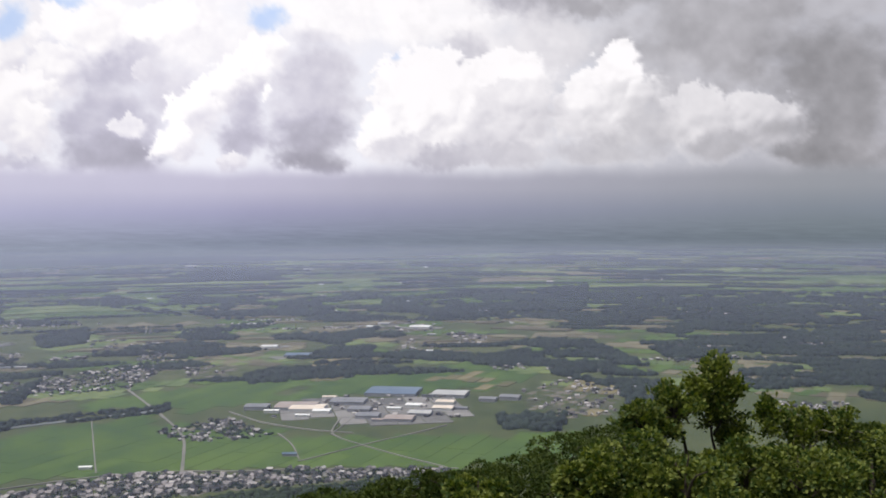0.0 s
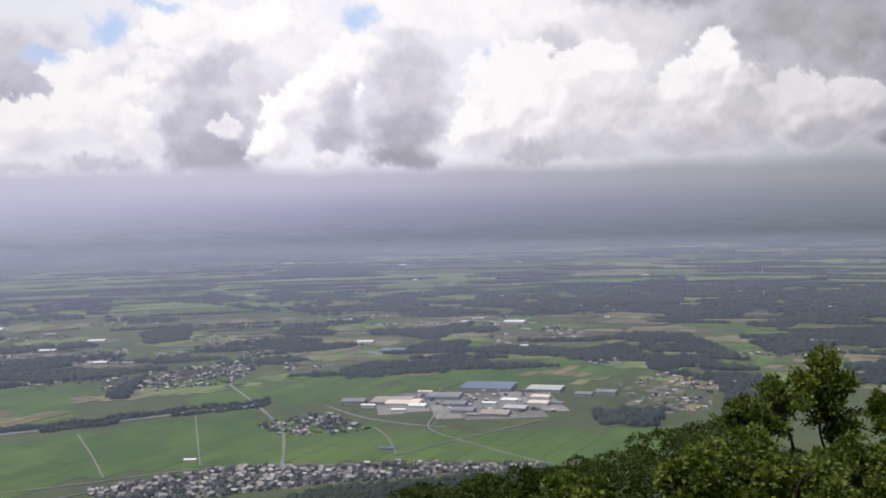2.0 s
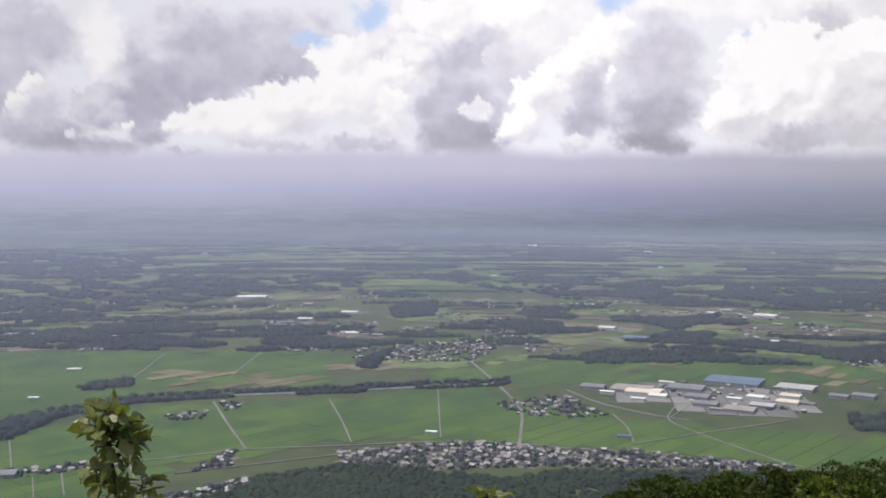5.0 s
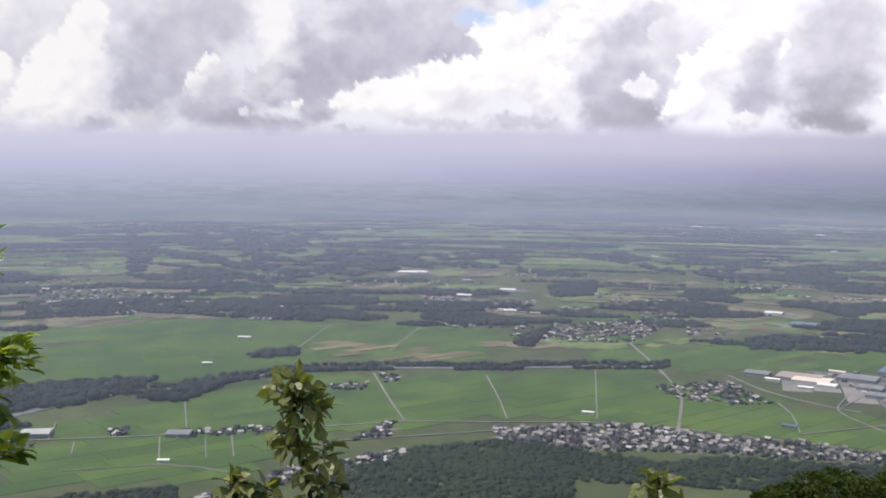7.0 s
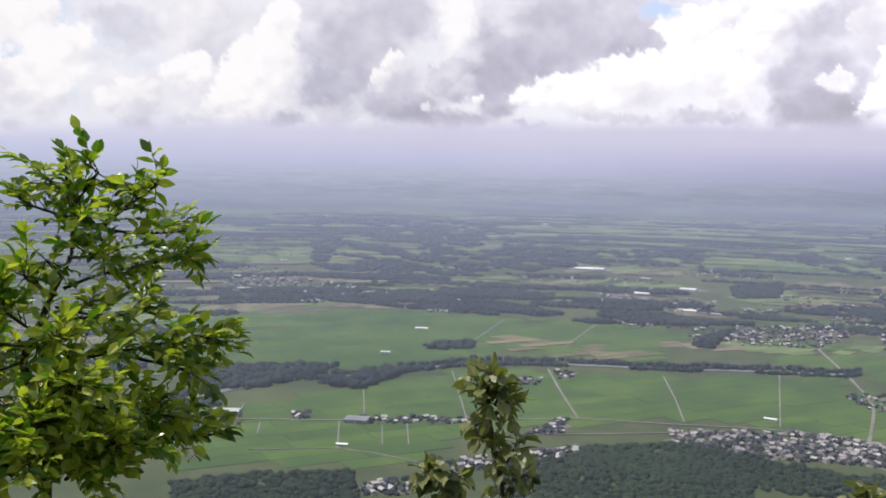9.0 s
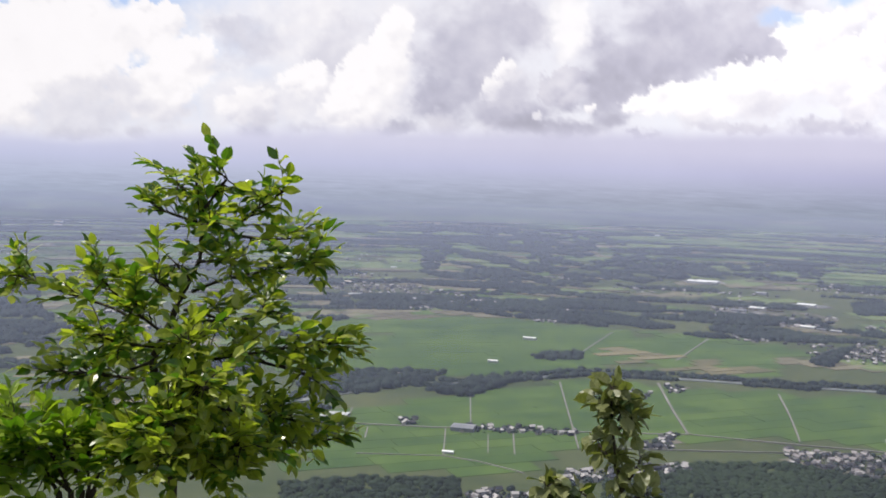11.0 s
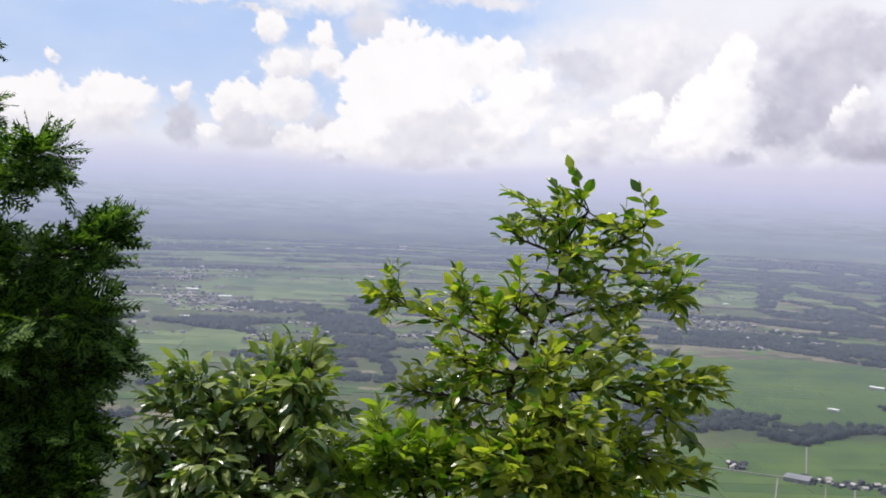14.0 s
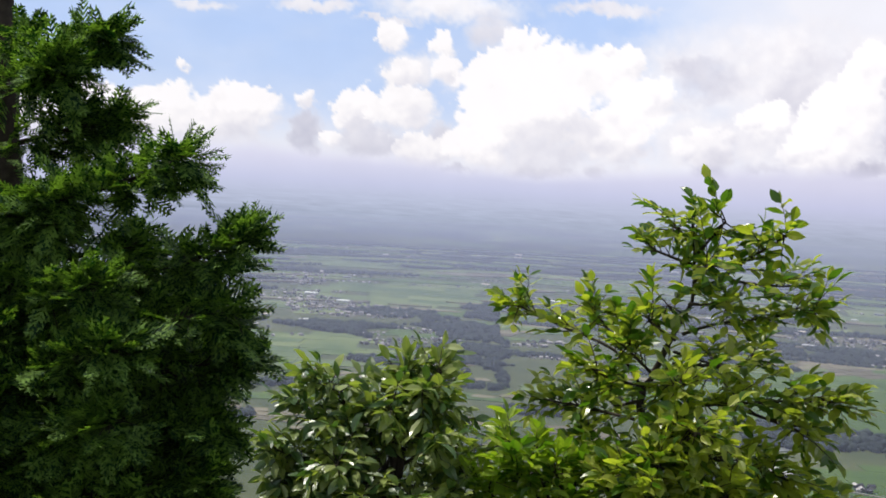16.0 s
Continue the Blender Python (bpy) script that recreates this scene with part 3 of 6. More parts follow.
def ribbon(name, line, width, up, material, label, category, step=25.0):
    """A flat strip along a line, with a small thickness."""
    pts = polar([p[0] for p in line], [p[1] for p in line])
    dense = [pts[0]]
    for a, b in zip(pts[:-1], pts[1:]):
        n = max(1, int(np.linalg.norm(b - a) / step))
        dense += [a + (b - a) * i / n for i in range(1, n + 1)]
    dense = np.array(dense)
    if len(dense) > 4:
        for _ in range(2):
            dense[1:-1] = (dense[:-2] + 2 * dense[1:-1] + dense[2:]) / 4
    tan = np.gradient(dense, axis=0)
    tan /= np.linalg.norm(tan, axis=1)[:, None]
    nor = np.stack([-tan[:, 1], tan[:, 0]], -1)
    wob = 1 + 0.12 * np.sin(np.arange(len(dense)) * 1.7)
    half = (width / 2 * wob)[:, None]
    top_l, top_r = lift(dense + nor * half, up), lift(dense - nor * half, up)
    n = len(dense)
    verts = list(top_l) + list(top_r) + [v - np.array((0, 0, up)) for v in top_l] + [v - np.array((0, 0, up)) for v in top_r]
    faces = []
    for i in range(n - 1):
        faces += [(i, n + i, n + i + 1, i + 1), (i, i + 1, 2 * n + i + 1, 2 * n + i), (n + i, 3 * n + i, 3 * n + i + 1, n + i + 1)]
    me = mesh_from(name, verts, faces, material)
    return tagged(new(name, me), label, category, kind="structure")


for width, line in ROADS:
    ribbon("road", line, width * 0.50, 1.6, M_ROAD, "pale paved road between the rice fields", "road")
for width, line in LANES:
    ribbon("road", line, width * 0.46, 1.5, M_ROAD, "narrow pale farm lane between paddies", "road")
ribbon("river", RIVER, 15, 1.2, M_WATER, "pale grey river winding across the plain", "river")

# ---- woods ----
def clumps(name, spots, sizes, material, label, up=0.0, top=99.0):
    """Many leafy crowns, each a jagged dome, as one canopy."""
    spots, sizes = np.asarray(spots, float), np.asarray(sizes, float)
    n, seg = len(spots), 5
    tall = np.minimum(sizes, top) * rng.uniform(0.8, 1.3, n)
    turn = rng.uniform(0, 6.3, n)
    v = np.zeros((n, 2 * seg + 1, 3))
    for k, (h, w) in enumerate(((0.05, 0.85), (0.65, 0.95))):
        q = turn[:, None] + 6.2832 * (np.arange(seg)[None] + 0.5 * k) / seg
        j = w * sizes[:, None] * rng.uniform(0.65, 1.25, (n, seg))
        v[:, k * seg:(k + 1) * seg] = np.stack([j * np.cos(q), j * np.sin(q), tall[:, None] * h * rng.uniform(0.7, 1.3, (n, seg))], -1)
    v[:, 2 * seg] = np.stack([rng.normal(0, 0.15, n) * sizes, rng.normal(0, 0.15, n) * sizes, tall * rng.uniform(0.95, 1.2, n)], -1)
    v += spots[:, None, :] + np.array((0, 0, up))
    one = [(i, (i + 1) % seg, seg + i) for i in range(seg)] + [((i + 1) % seg, seg + (i + 1) % seg, seg + i) for i in range(seg)] + [(seg + i, seg + (i + 1) % seg, 2 * seg) for i in range(seg)]
    f = (np.array(one)[None] + (np.arange(n) * (2 * seg + 1))[:, None, None]).reshape(-1, 3)
    me = tri_mesh(name, v.reshape(-1, 3), f, material)
    return tagged(new(name, me), label, "woodland", kind="stuff")


def scatter(poly, count):
    pts = polar([p[0] for p in poly], [p[1] for p in poly])
    lo, hi = pts.min(0), pts.max(0)
    got = []
    for _ in range(60):
        q = rng.uniform(lo, hi, (count, 2))
        got.append(q[inside(q, pts) & (np.hypot(q[:, 0], q[:, 1]) < EDGE - 100)])
        if sum(map(len, got)) >= count:
            break
    return np.concatenate(got)[:count]


def poly_area(poly):
    p = polar([q[0] for q in poly], [q[1] for q in poly])
    x, y = p[:, 0], p[:, 1]
    return abs(np.dot(x, np.roll(y, 1)) - np.dot(y, np.roll(x, 1))) / 2


for poly in WOODS + COPSES:
    k = np.mean([far_scale(p) for p in polar([q[0] for q in poly], [q[1] for q in poly])])
    size = max(8.5 * k, math.sqrt(poly_area(poly) / (1.1 * 2800)))
    xy = scatter(poly, int(min(2800, poly_area(poly) / (size * size * 1.1))))
    if poly_area(poly) > 40000:
        gaps = np.array([noise.noise((p[0] / (210 * k), p[1] / (95 * k), 3.0)) + 0.5 * noise.noise((p[0] / (70 * k), p[1] / (40 * k), 5.0)) for p in xy])
        # woods left fuller on the right, darkening it as cloud shade would
        xy = xy[gaps > np.where(xy[:, 0] > 0, -0.2, -0.02)]
    clumps("woodland", lift(xy), size * rng.uniform(0.55, 1.25, len(xy)), M_WOOD, "dark green woods in a patch on the plain", top=10 * k)
for poly in FOOT:
    xy = scatter(poly, int(min(2800, poly_area(poly) / 28)))
    clumps("woodland", lift(xy), 4.2 * rng.uniform(0.6, 1.3, len(xy)), M_SLOPE, "dense green forest at the mountain foot")
# small copses, open fields and roofs strewn over the rest of the plain
def oval(az, d, w, l, n=10):
    """A rough oval outline, wide across the view, in degrees and metres over the plain."""
    out = []
    for i in range(n):
        q = 6.2832 * i / n
        j = rng.uniform(0.65, 1.15)
        out.append((az + math.degrees(w * j * math.cos(q) / d), d + l * j * math.sin(q)))
    return out


def free(az, d, polys):
    p = polar(az, d)[None]
    return not any(inside(p, polar([q[0] for q in poly], [q[1] for q in poly]))[0] for poly in polys)


TAKEN = PADDIES + MEADOWS
for i in range(560):
    az = rng.uniform(-27, 95)
    d = 1 / rng.uniform(1 / 7400, 1 / (1250 if az > 53 else 1950))
    g = d / 2500
    if not free(az, d, TAKEN):
        continue
    if i % 10 < 3:
        poly = oval(az, d, rng.uniform(50, 210) * g, rng.uniform(25, 60) * g)
        k = far_scale(polar(az, d))
        size = max(7 * k, math.sqrt(poly_area(poly) / (1.2 * 260)))
        xy = scatter(poly, int(min(260, poly_area(poly) / (size * size * 1.2)) + 4))
        clumps("woodland", lift(xy), size * rng.uniform(0.5, 1.3, len(xy)), M_WOOD, "small dark copse among the fields", top=10 * k)
    else:
        poly = oval(az, d, rng.uniform(60, 230) * g * (1.8 if d > 4500 else 1), rng.uniform(30, 80) * g * (2.0 if d > 4500 else 1))
        parcels("meadow", poly, 40 * g, 60 * g, rng.uniform(-40, 0), 1.1, (M_MEADOW, M_PADDY, M_SCRUB)[i % 3], "pale green open field far out on the plain", "field", 0.1, 3)
# fields and woods of the far plain, out to where the haze closes
def far_patches(name, count, near, far, wide, deep, material, up, label, category, keep=None):
    """Low uneven plots in one sheet each, longer across the view than along it."""
    verts, faces = [], []
    for _ in range(count):
        az = rng.uniform(-28, 96)
        d = 1 / rng.uniform(1 / far, 1 / near)
        if keep is not None and noise.noise((az * 0.4, math.log(d) * 8.5, 2.0)) * keep < -0.03:
            continue
        k = float(far_scale(polar(az, d)))
        w, l, lean = rng.uniform(*wide) * (d / 6000) ** 0.6, rng.uniform(*deep) * (d / 6000) ** 1.3, rng.uniform(-0.5, 0.5)
        q = np.arange(9) * 6.2832 / 9 + rng.uniform(0, 0.6)
        j = rng.uniform(0.6, 1.15, 9)
        dd = d + l * j * np.sin(q) + lean * w * j * np.cos(q) * 0.4
        p = polar(az + np.degrees(w * j * np.cos(q) / d), dd)
        if np.hypot(p[:, 0], p[:, 1]).max() > EDGE - 190:
            continue
        h = up * k * rng.uniform(0.75, 1.25)
        b = len(verts)
        verts += list(lift(p, h)) + list(lift(p, 0.0))
        faces += [tuple(range(b + 8, b - 1, -1))] + [(b + i, b + (i + 1) % 9, b + 9 + (i + 1) % 9, b + 9 + i) for i in range(9)]
    return tagged(new(name, mesh_from(name, verts, faces, material)), label, category, kind="stuff")


far_patches("meadow", 820, 3600, 13500, (90, 480), (45, 170), M_MEADOW, 2.6, "pale green open fields far out on the plain", "field", 1)
far_patches("rice_field", 460, 3600, 13500, (90, 420), (40, 150), M_PADDY, 3.4, "green rice fields far out on the plain", "rice field", 1)
far_patches("bare_field", 300, 2600, 13000, (50, 240), (22, 90), M_SCRUB, 3.9, "brown bare fields far out on the plain", "field")
far_patches("woodland", 460, 4300, 13500, (100, 520), (22, 90), M_WOOD, 9.0, "long dark strips of distant woods", "woodland", -1)
far_patches("woodland", 260, 4800, 13500, (60, 420), (12, 60), M_WOOD, 8.0, "dark hedges and copses of the far plain", "woodland")
# long strips of woods in the middle distance
for i in range(80):
    az = rng.uniform(-26, 95)
    d = 1 / rng.uniform(1 / 4700, 1 / 2350)
    if not free(az, d, TAKEN):
        continue
    g = d / 2500
    poly = oval(az, d, rng.uniform(60, 250) * g, rng.uniform(10, 32) * g, 12)
    k = far_scale(polar(az, d))
    size = max(7 * k, math.sqrt(poly_area(poly) / (1.1 * 160)))
    xy = scatter(poly, 160)
    clumps("woodland", lift(xy), size * rng.uniform(0.6, 1.2, len(xy)), M_WOOD, "long dark strip of woods between fields", top=9 * k)
# trees along the river bank
line = polar([p[0] for p in RIVER], [p[1] for p in RIVER])
bank = []
for a, b, (az, _) in zip(line[:-1], line[1:], RIVER):
    n = int(np.linalg.norm(b - a) / 1.5)
    out = unit2((a + b) / 2)
    for i in range(n):
        p = a + (b - a) * i / n
        here = np.degrees(np.arctan2(-p[0], p[1]))
        bare = 20.4 < here < 23.4 or 27.2 < here < 30.6 or here > 46
        bank.append(p + out * (rng.normal(26, 7) if bare or rng.random() < 0.45 else rng.normal(-14, 4)))
bank = np.array(bank)
clumps("woodland", lift(bank), 6.0 * rng.uniform(0.4, 1.3, len(bank)), M_WOOD, "dark line of trees along the river bank")

# ---- houses ----
def house_parts(w, l, h, rise):
    e = 0.6
    wall_v = [(sx * w / 2, sy * l / 2, z) for z in (0, h) for sx, sy in ((-1, -1), (1, -1), (1, 1), (-1, 1))] + [(0, -l / 2, h + rise), (0, l / 2, h + rise)]
    wall_f = [(0, 1, 5, 4), (1, 2, 6, 5), (2, 3, 7, 6), (3, 0, 4, 7), (4, 5, 8), (6, 7, 9)]
    a, b = w / 2 + e, l / 2 + e
    dz = rise * e / (w / 2)
    roof_v = []
    for up in (0.05, 0.35):
        roof_v += [(-a, -b, h - dz + up), (0, -b, h + rise + up), (a, -b, h - dz + up), (-a, b, h - dz + up), (0, b, h + rise + up), (a, b, h - dz + up)]
    roof_f = [(6, 7, 10, 9), (7, 8, 11, 10), (0, 3, 4, 1), (1, 4, 5, 2), (0, 6, 9, 3), (2, 5, 11, 8), (0, 1, 7, 6), (1, 2, 8, 7), (3, 9, 10, 4), (4, 10, 11, 5)]
    return wall_v, wall_f, roof_v, roof_f


def house(w, l, h, rise):
    wv, wf, rv, rf = house_parts(w, l, h, rise)
    root = new("house")
    part("wall", mesh_from("wall", wv, wf, M_WALL), root)
    part("roof", mesh_from("roof", rv, rf, M_ROOF), root)
    pane = [(-0.05, -0.6, 0), (-0.05, 0.6, 0), (-0.05, 0.6, 1.1), (-0.05, -0.6, 1.1), (0.05, -0.6, 0), (0.05, 0.6, 0), (0.05, 0.6, 1.1), (0.05, -0.6, 1.1)]
    box = [(0, 1, 2, 3), (4, 7, 6, 5), (0, 4, 5, 1), (1, 5, 6, 2), (2, 6, 7, 3), (3, 7, 4, 0)]
    glass = mesh_from("window", pane, box, PAINT["dark"])
    for side, y, z in ((1, -l / 4, h - 1.8), (1, l / 5, h - 1.8), (-1, l / 4, h - 1.8)):
        ob = part("window", glass, root, "dark window pane")
        ob.location = (side * (w / 2 + 0.03), y, z)
    leaf = part("door", mesh_from("door", [(x, y * 0.8, z * 1.8) for x, y, z in pane], box, PAINT["tan"]), root, "brown door")
    leaf.location = (-w / 2 - 0.03, -l / 5, 0.1)
    return tagged(root, "small two-storey house with a gabled tile roof", "house", "houses of the street town")


stock = [house(4.6, 6.4, 4.2, 1.6), house(5.2, 7.6, 4.6, 1.7), house(4.4, 5.6, 2.8, 1.3), house(5.8, 9.0, 3.4, 1.7)]
for count, poly in STREET_TOWN:
    spots = scatter(poly, count)
    for i, p in enumerate(spots):
        m = pose(*lift(p, 0.0), 0, 0, rng.choice((-22, 68)) + rng.normal(0, 8))
        if i < len(stock):
            stock[i].matrix_basis = m
        else:
            copy_thing(stock[i % 4], m)


for count, poly in STREET_TOWN + HAMLETS:
    xy = scatter(poly, int(count * 2.6))
    clumps("garden_trees", lift(xy), rng.uniform(1.4, 4.2, len(xy)), M_WOOD, "dark garden trees between the houses")
for count, poly in STREET_TOWN + HAMLETS + FAR_HAMLETS + MORE_HAMLETS:
    parcels("yard", poly, 16, 22, -22, 0.35, M_GARDEN, "bare yards and gardens between the houses", "yard", 0.35, 4)


def hamlet(name, count, poly, material, label, grow=1.0):
    verts, faces = [], []
    for i, p in enumerate(scatter(poly, count)):
        k = far_scale(p) * rng.uniform(0.65, 1.15) * grow
        wv, wf, rv, rf = house_parts(5 * k, 7.2 * k, rng.uniform(2.8, 4.8) * k, 1.6 * k)
        a = radians(rng.choice((-22, 68)) + rng.normal(0, 10))
        base = lift(p)
        for vv, ff in ((wv, wf), (rv, rf)):
            b = len(verts)
            verts += [(base[0] + x * math.cos(a) - y * math.sin(a), base[1] + x * math.sin(a) + y * math.cos(a), base[2] + z) for x, y, z in vv]
            faces += [tuple(b + q for q in f) for f in ff]
    return tagged(new(name, mesh_from(name, verts, faces, material)), label, "houses", kind="stuff")


hamlet("hamlet", 130, STREET_TOWN[0][1], M_HOUSES, "small houses and sheds packed along the street")
for count, poly in HAMLETS + FAR_HAMLETS + MORE_HAMLETS:
    hamlet("hamlet", int(count * 1.3), poly, M_HOUSES, "cluster of small houses with grey and pale roofs", 1.35 if poly[0][1] > 2400 else 1.0)


def works(az, d, size, tone):
    """A long low factory hall with a shallow roof."""
    p = polar(az, d)
    k = float(far_scale(p))
    w = max(size * k, 6 * k)
    tall = k * min(1.0, 0.3 + size / 50)
    wv, wf, rv, rf = house_parts(w * 0.8 if size > 26 else w * 0.45, w, 6 * tall, 1.4 * tall)
    root = new("factory_hall")
    part("wall", mesh_from("wall", wv, wf, PAINT["pale" if tone in ("white", "cream") else "grey"]), root)
    part("roof", mesh_from("roof", rv, rf, PAINT[tone]), root)
    root.matrix_basis = pose(*lift(p), 0, 0, az + 90 - 12)
    names = {"white": "white", "cream": "cream", "tan": "tan", "pale": "pale grey", "grey": "grey", "dark": "dark grey", "blue": "blue"}
    return tagged(root, "long low factory hall with a " + names[tone] + " sheet roof", "factory")


parcels("yard", YARD, 45, 60, 12, 1.0, M_YARD, "grey paved yards between factory halls", "pavement", 0.02, 3)
hamlet("workshops", 60, YARD, M_HOUSES, "small workshops and stores with pale roofs")
for row in WORKS + SHEDS:
    if row[1] < 7200:
        works(*row)
    if row in SHEDS and 2200 < row[1] < 3600:
        parcels("yard", oval(row[0], row[1], rng.uniform(50, 110), rng.uniform(30, 70)), 24, 30, -22, 1.4, M_YARD if row[2] > 30 else M_SCRUB, "bare pale ground round a shed", "yard", 0.25, 4)
for i in range(120):
    az = rng.uniform(-26, 94) if i % 3 else rng.uniform(45, 93)
    d = 1 / rng.uniform(1 / 7200, 1 / 2000)
    if free(az, d, PADDIES):
        hamlet("hamlet", int(rng.integers(8, 34)), oval(az, d, rng.uniform(40, 170) * d / 2500, rng.uniform(10, 36) * d / 2500), M_HOUSES, "scattered farmhouses with grey and pale roofs")

for i in range(64):
    az = rng.uniform(-25, 93) if i % 3 else rng.uniform(45, 92)
    d = 1 / rng.uniform(1 / 7400, 1 / 2300)
    if free(az, d, PADDIES):
        works(az, d, rng.uniform(14, 40), ("white", "pale", "white", "cream", "grey")[i % 5])

# ---- haze over the plain, imitated by a tinted see-through sheet ----
def haze():
    m, t, b = node_mat("haze")
    t.nodes.remove(b)
    att = t.nodes.new("ShaderNodeAttribute")
    att.attribute_name = "veil"
    clear = t.nodes.new("ShaderNodeBsdfTransparent")
    veil = t.nodes.new("ShaderNodeBsdfDiffuse")
    # haze put in as a diffuse blue-grey colour on the sheet
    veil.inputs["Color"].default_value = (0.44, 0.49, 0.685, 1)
    mix = t.nodes.new("ShaderNodeMixShader")
    t.links.new(att.outputs["Fac"], mix.inputs["Fac"])
    t.links.new(clear.outputs[0], mix.inputs[1])
    t.links.new(veil.outputs[0], mix.inputs[2])
    t.links.new(mix.outputs[0], t.nodes["Material Output"].inputs["Surface"])
    az = np.arange(-34, 104, 0.8)
    rr = np.concatenate([np.linspace(330, 3000, 60), np.linspace(3040, EDGE, 90)])
    r, a = np.meshgrid(rr, np.radians(az), indexing="ij")
    rim = ragged(EDGE + 0 * r, a)
    r = ragged(r, a)
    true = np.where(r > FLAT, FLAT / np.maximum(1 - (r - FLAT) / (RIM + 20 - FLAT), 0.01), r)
    # denser to brighten the sunward left, thinner to darken the right
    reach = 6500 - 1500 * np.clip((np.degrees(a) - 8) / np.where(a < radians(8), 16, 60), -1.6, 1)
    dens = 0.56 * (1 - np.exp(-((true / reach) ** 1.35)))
    up = np.where(r < FLAT, 24.0, 24.0 * np.maximum(r * (1 - (r - FLAT) / (RIM + 20 - FLAT)) / FLAT, 0.05))
    up = up * np.clip((rim - r) / 170, 0, 1) + 0.6
    v = np.stack([-r * np.sin(a), r * np.cos(a), ground_z(r) + up], -1).reshape(-1, 3)
    n, k = r.shape
    faces = [(i * k + j, i * k + j + 1, (i + 1) * k + j + 1, (i + 1) * k + j) for i in range(n - 1) for j in range(k - 1)]
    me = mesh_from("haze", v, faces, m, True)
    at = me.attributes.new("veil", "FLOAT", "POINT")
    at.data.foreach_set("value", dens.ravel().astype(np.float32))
    return tagged(new("backdrop_haze_sheet", me), "thin sheet tinted blue-grey to imitate haze over the distant plain", "haze", kind="structure")


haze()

# ---- clouds: a sky backdrop beyond the horizon ----
def value_noise(u, v, seed):
    g = np.random.default_rng(seed).random((256, 256))
    i, j = np.floor(u).astype(int), np.floor(v).astype(int)
    fu, fv = u - i, v - j
    fu, fv = fu * fu * (3 - 2 * fu), fv * fv * (3 - 2 * fv)
    i, j, k, l = i % 256, j % 256, (i + 1) % 256, (j + 1) % 256
    return (g[i, j] * (1 - fu) + g[k, j] * fu) * (1 - fv) + (g[i, l] * (1 - fu) + g[k, l] * fu) * fv


def fbm(u, v, seed, octaves=5):
    return sum(value_noise(u * 2**k, v * 2**k, seed + k) * 0.5**k for k in range(octaves)) / 1.94 - 0.5


def smooth(x):
    x = np.clip(x, 0, 1)
    return x * x * (3 - 2 * x)


def haze_paint(A, E):
    """Painted tones of the haze low over the horizon, by bearing and height in degrees."""
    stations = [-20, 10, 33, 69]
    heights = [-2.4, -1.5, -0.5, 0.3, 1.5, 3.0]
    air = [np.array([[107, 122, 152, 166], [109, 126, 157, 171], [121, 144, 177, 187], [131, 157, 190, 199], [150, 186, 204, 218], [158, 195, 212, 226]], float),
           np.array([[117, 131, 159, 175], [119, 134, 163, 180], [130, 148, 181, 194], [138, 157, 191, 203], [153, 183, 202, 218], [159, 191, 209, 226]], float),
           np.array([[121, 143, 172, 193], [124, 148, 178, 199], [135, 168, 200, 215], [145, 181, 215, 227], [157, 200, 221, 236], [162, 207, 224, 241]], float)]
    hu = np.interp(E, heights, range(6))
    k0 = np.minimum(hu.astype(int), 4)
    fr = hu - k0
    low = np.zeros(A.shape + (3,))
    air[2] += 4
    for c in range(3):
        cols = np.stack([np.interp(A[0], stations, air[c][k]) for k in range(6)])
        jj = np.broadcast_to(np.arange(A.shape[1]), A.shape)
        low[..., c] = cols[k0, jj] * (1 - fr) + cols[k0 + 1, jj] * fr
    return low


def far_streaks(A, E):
    """Pale and dark strips of the last fields and woods, drawn out by distance, painted into the haze tones."""
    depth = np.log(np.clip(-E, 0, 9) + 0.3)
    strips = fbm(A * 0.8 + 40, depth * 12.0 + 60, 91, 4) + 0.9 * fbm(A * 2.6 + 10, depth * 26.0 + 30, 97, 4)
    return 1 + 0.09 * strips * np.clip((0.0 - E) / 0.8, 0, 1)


def sky_gain(A):
    """The clip's own exposure at each side of the sky."""
    return 2 ** np.interp(A, [0, 14, 20, 38, 56, 70], [0.15, 0.22, 0.17, -0.02, -0.04, -0.1])


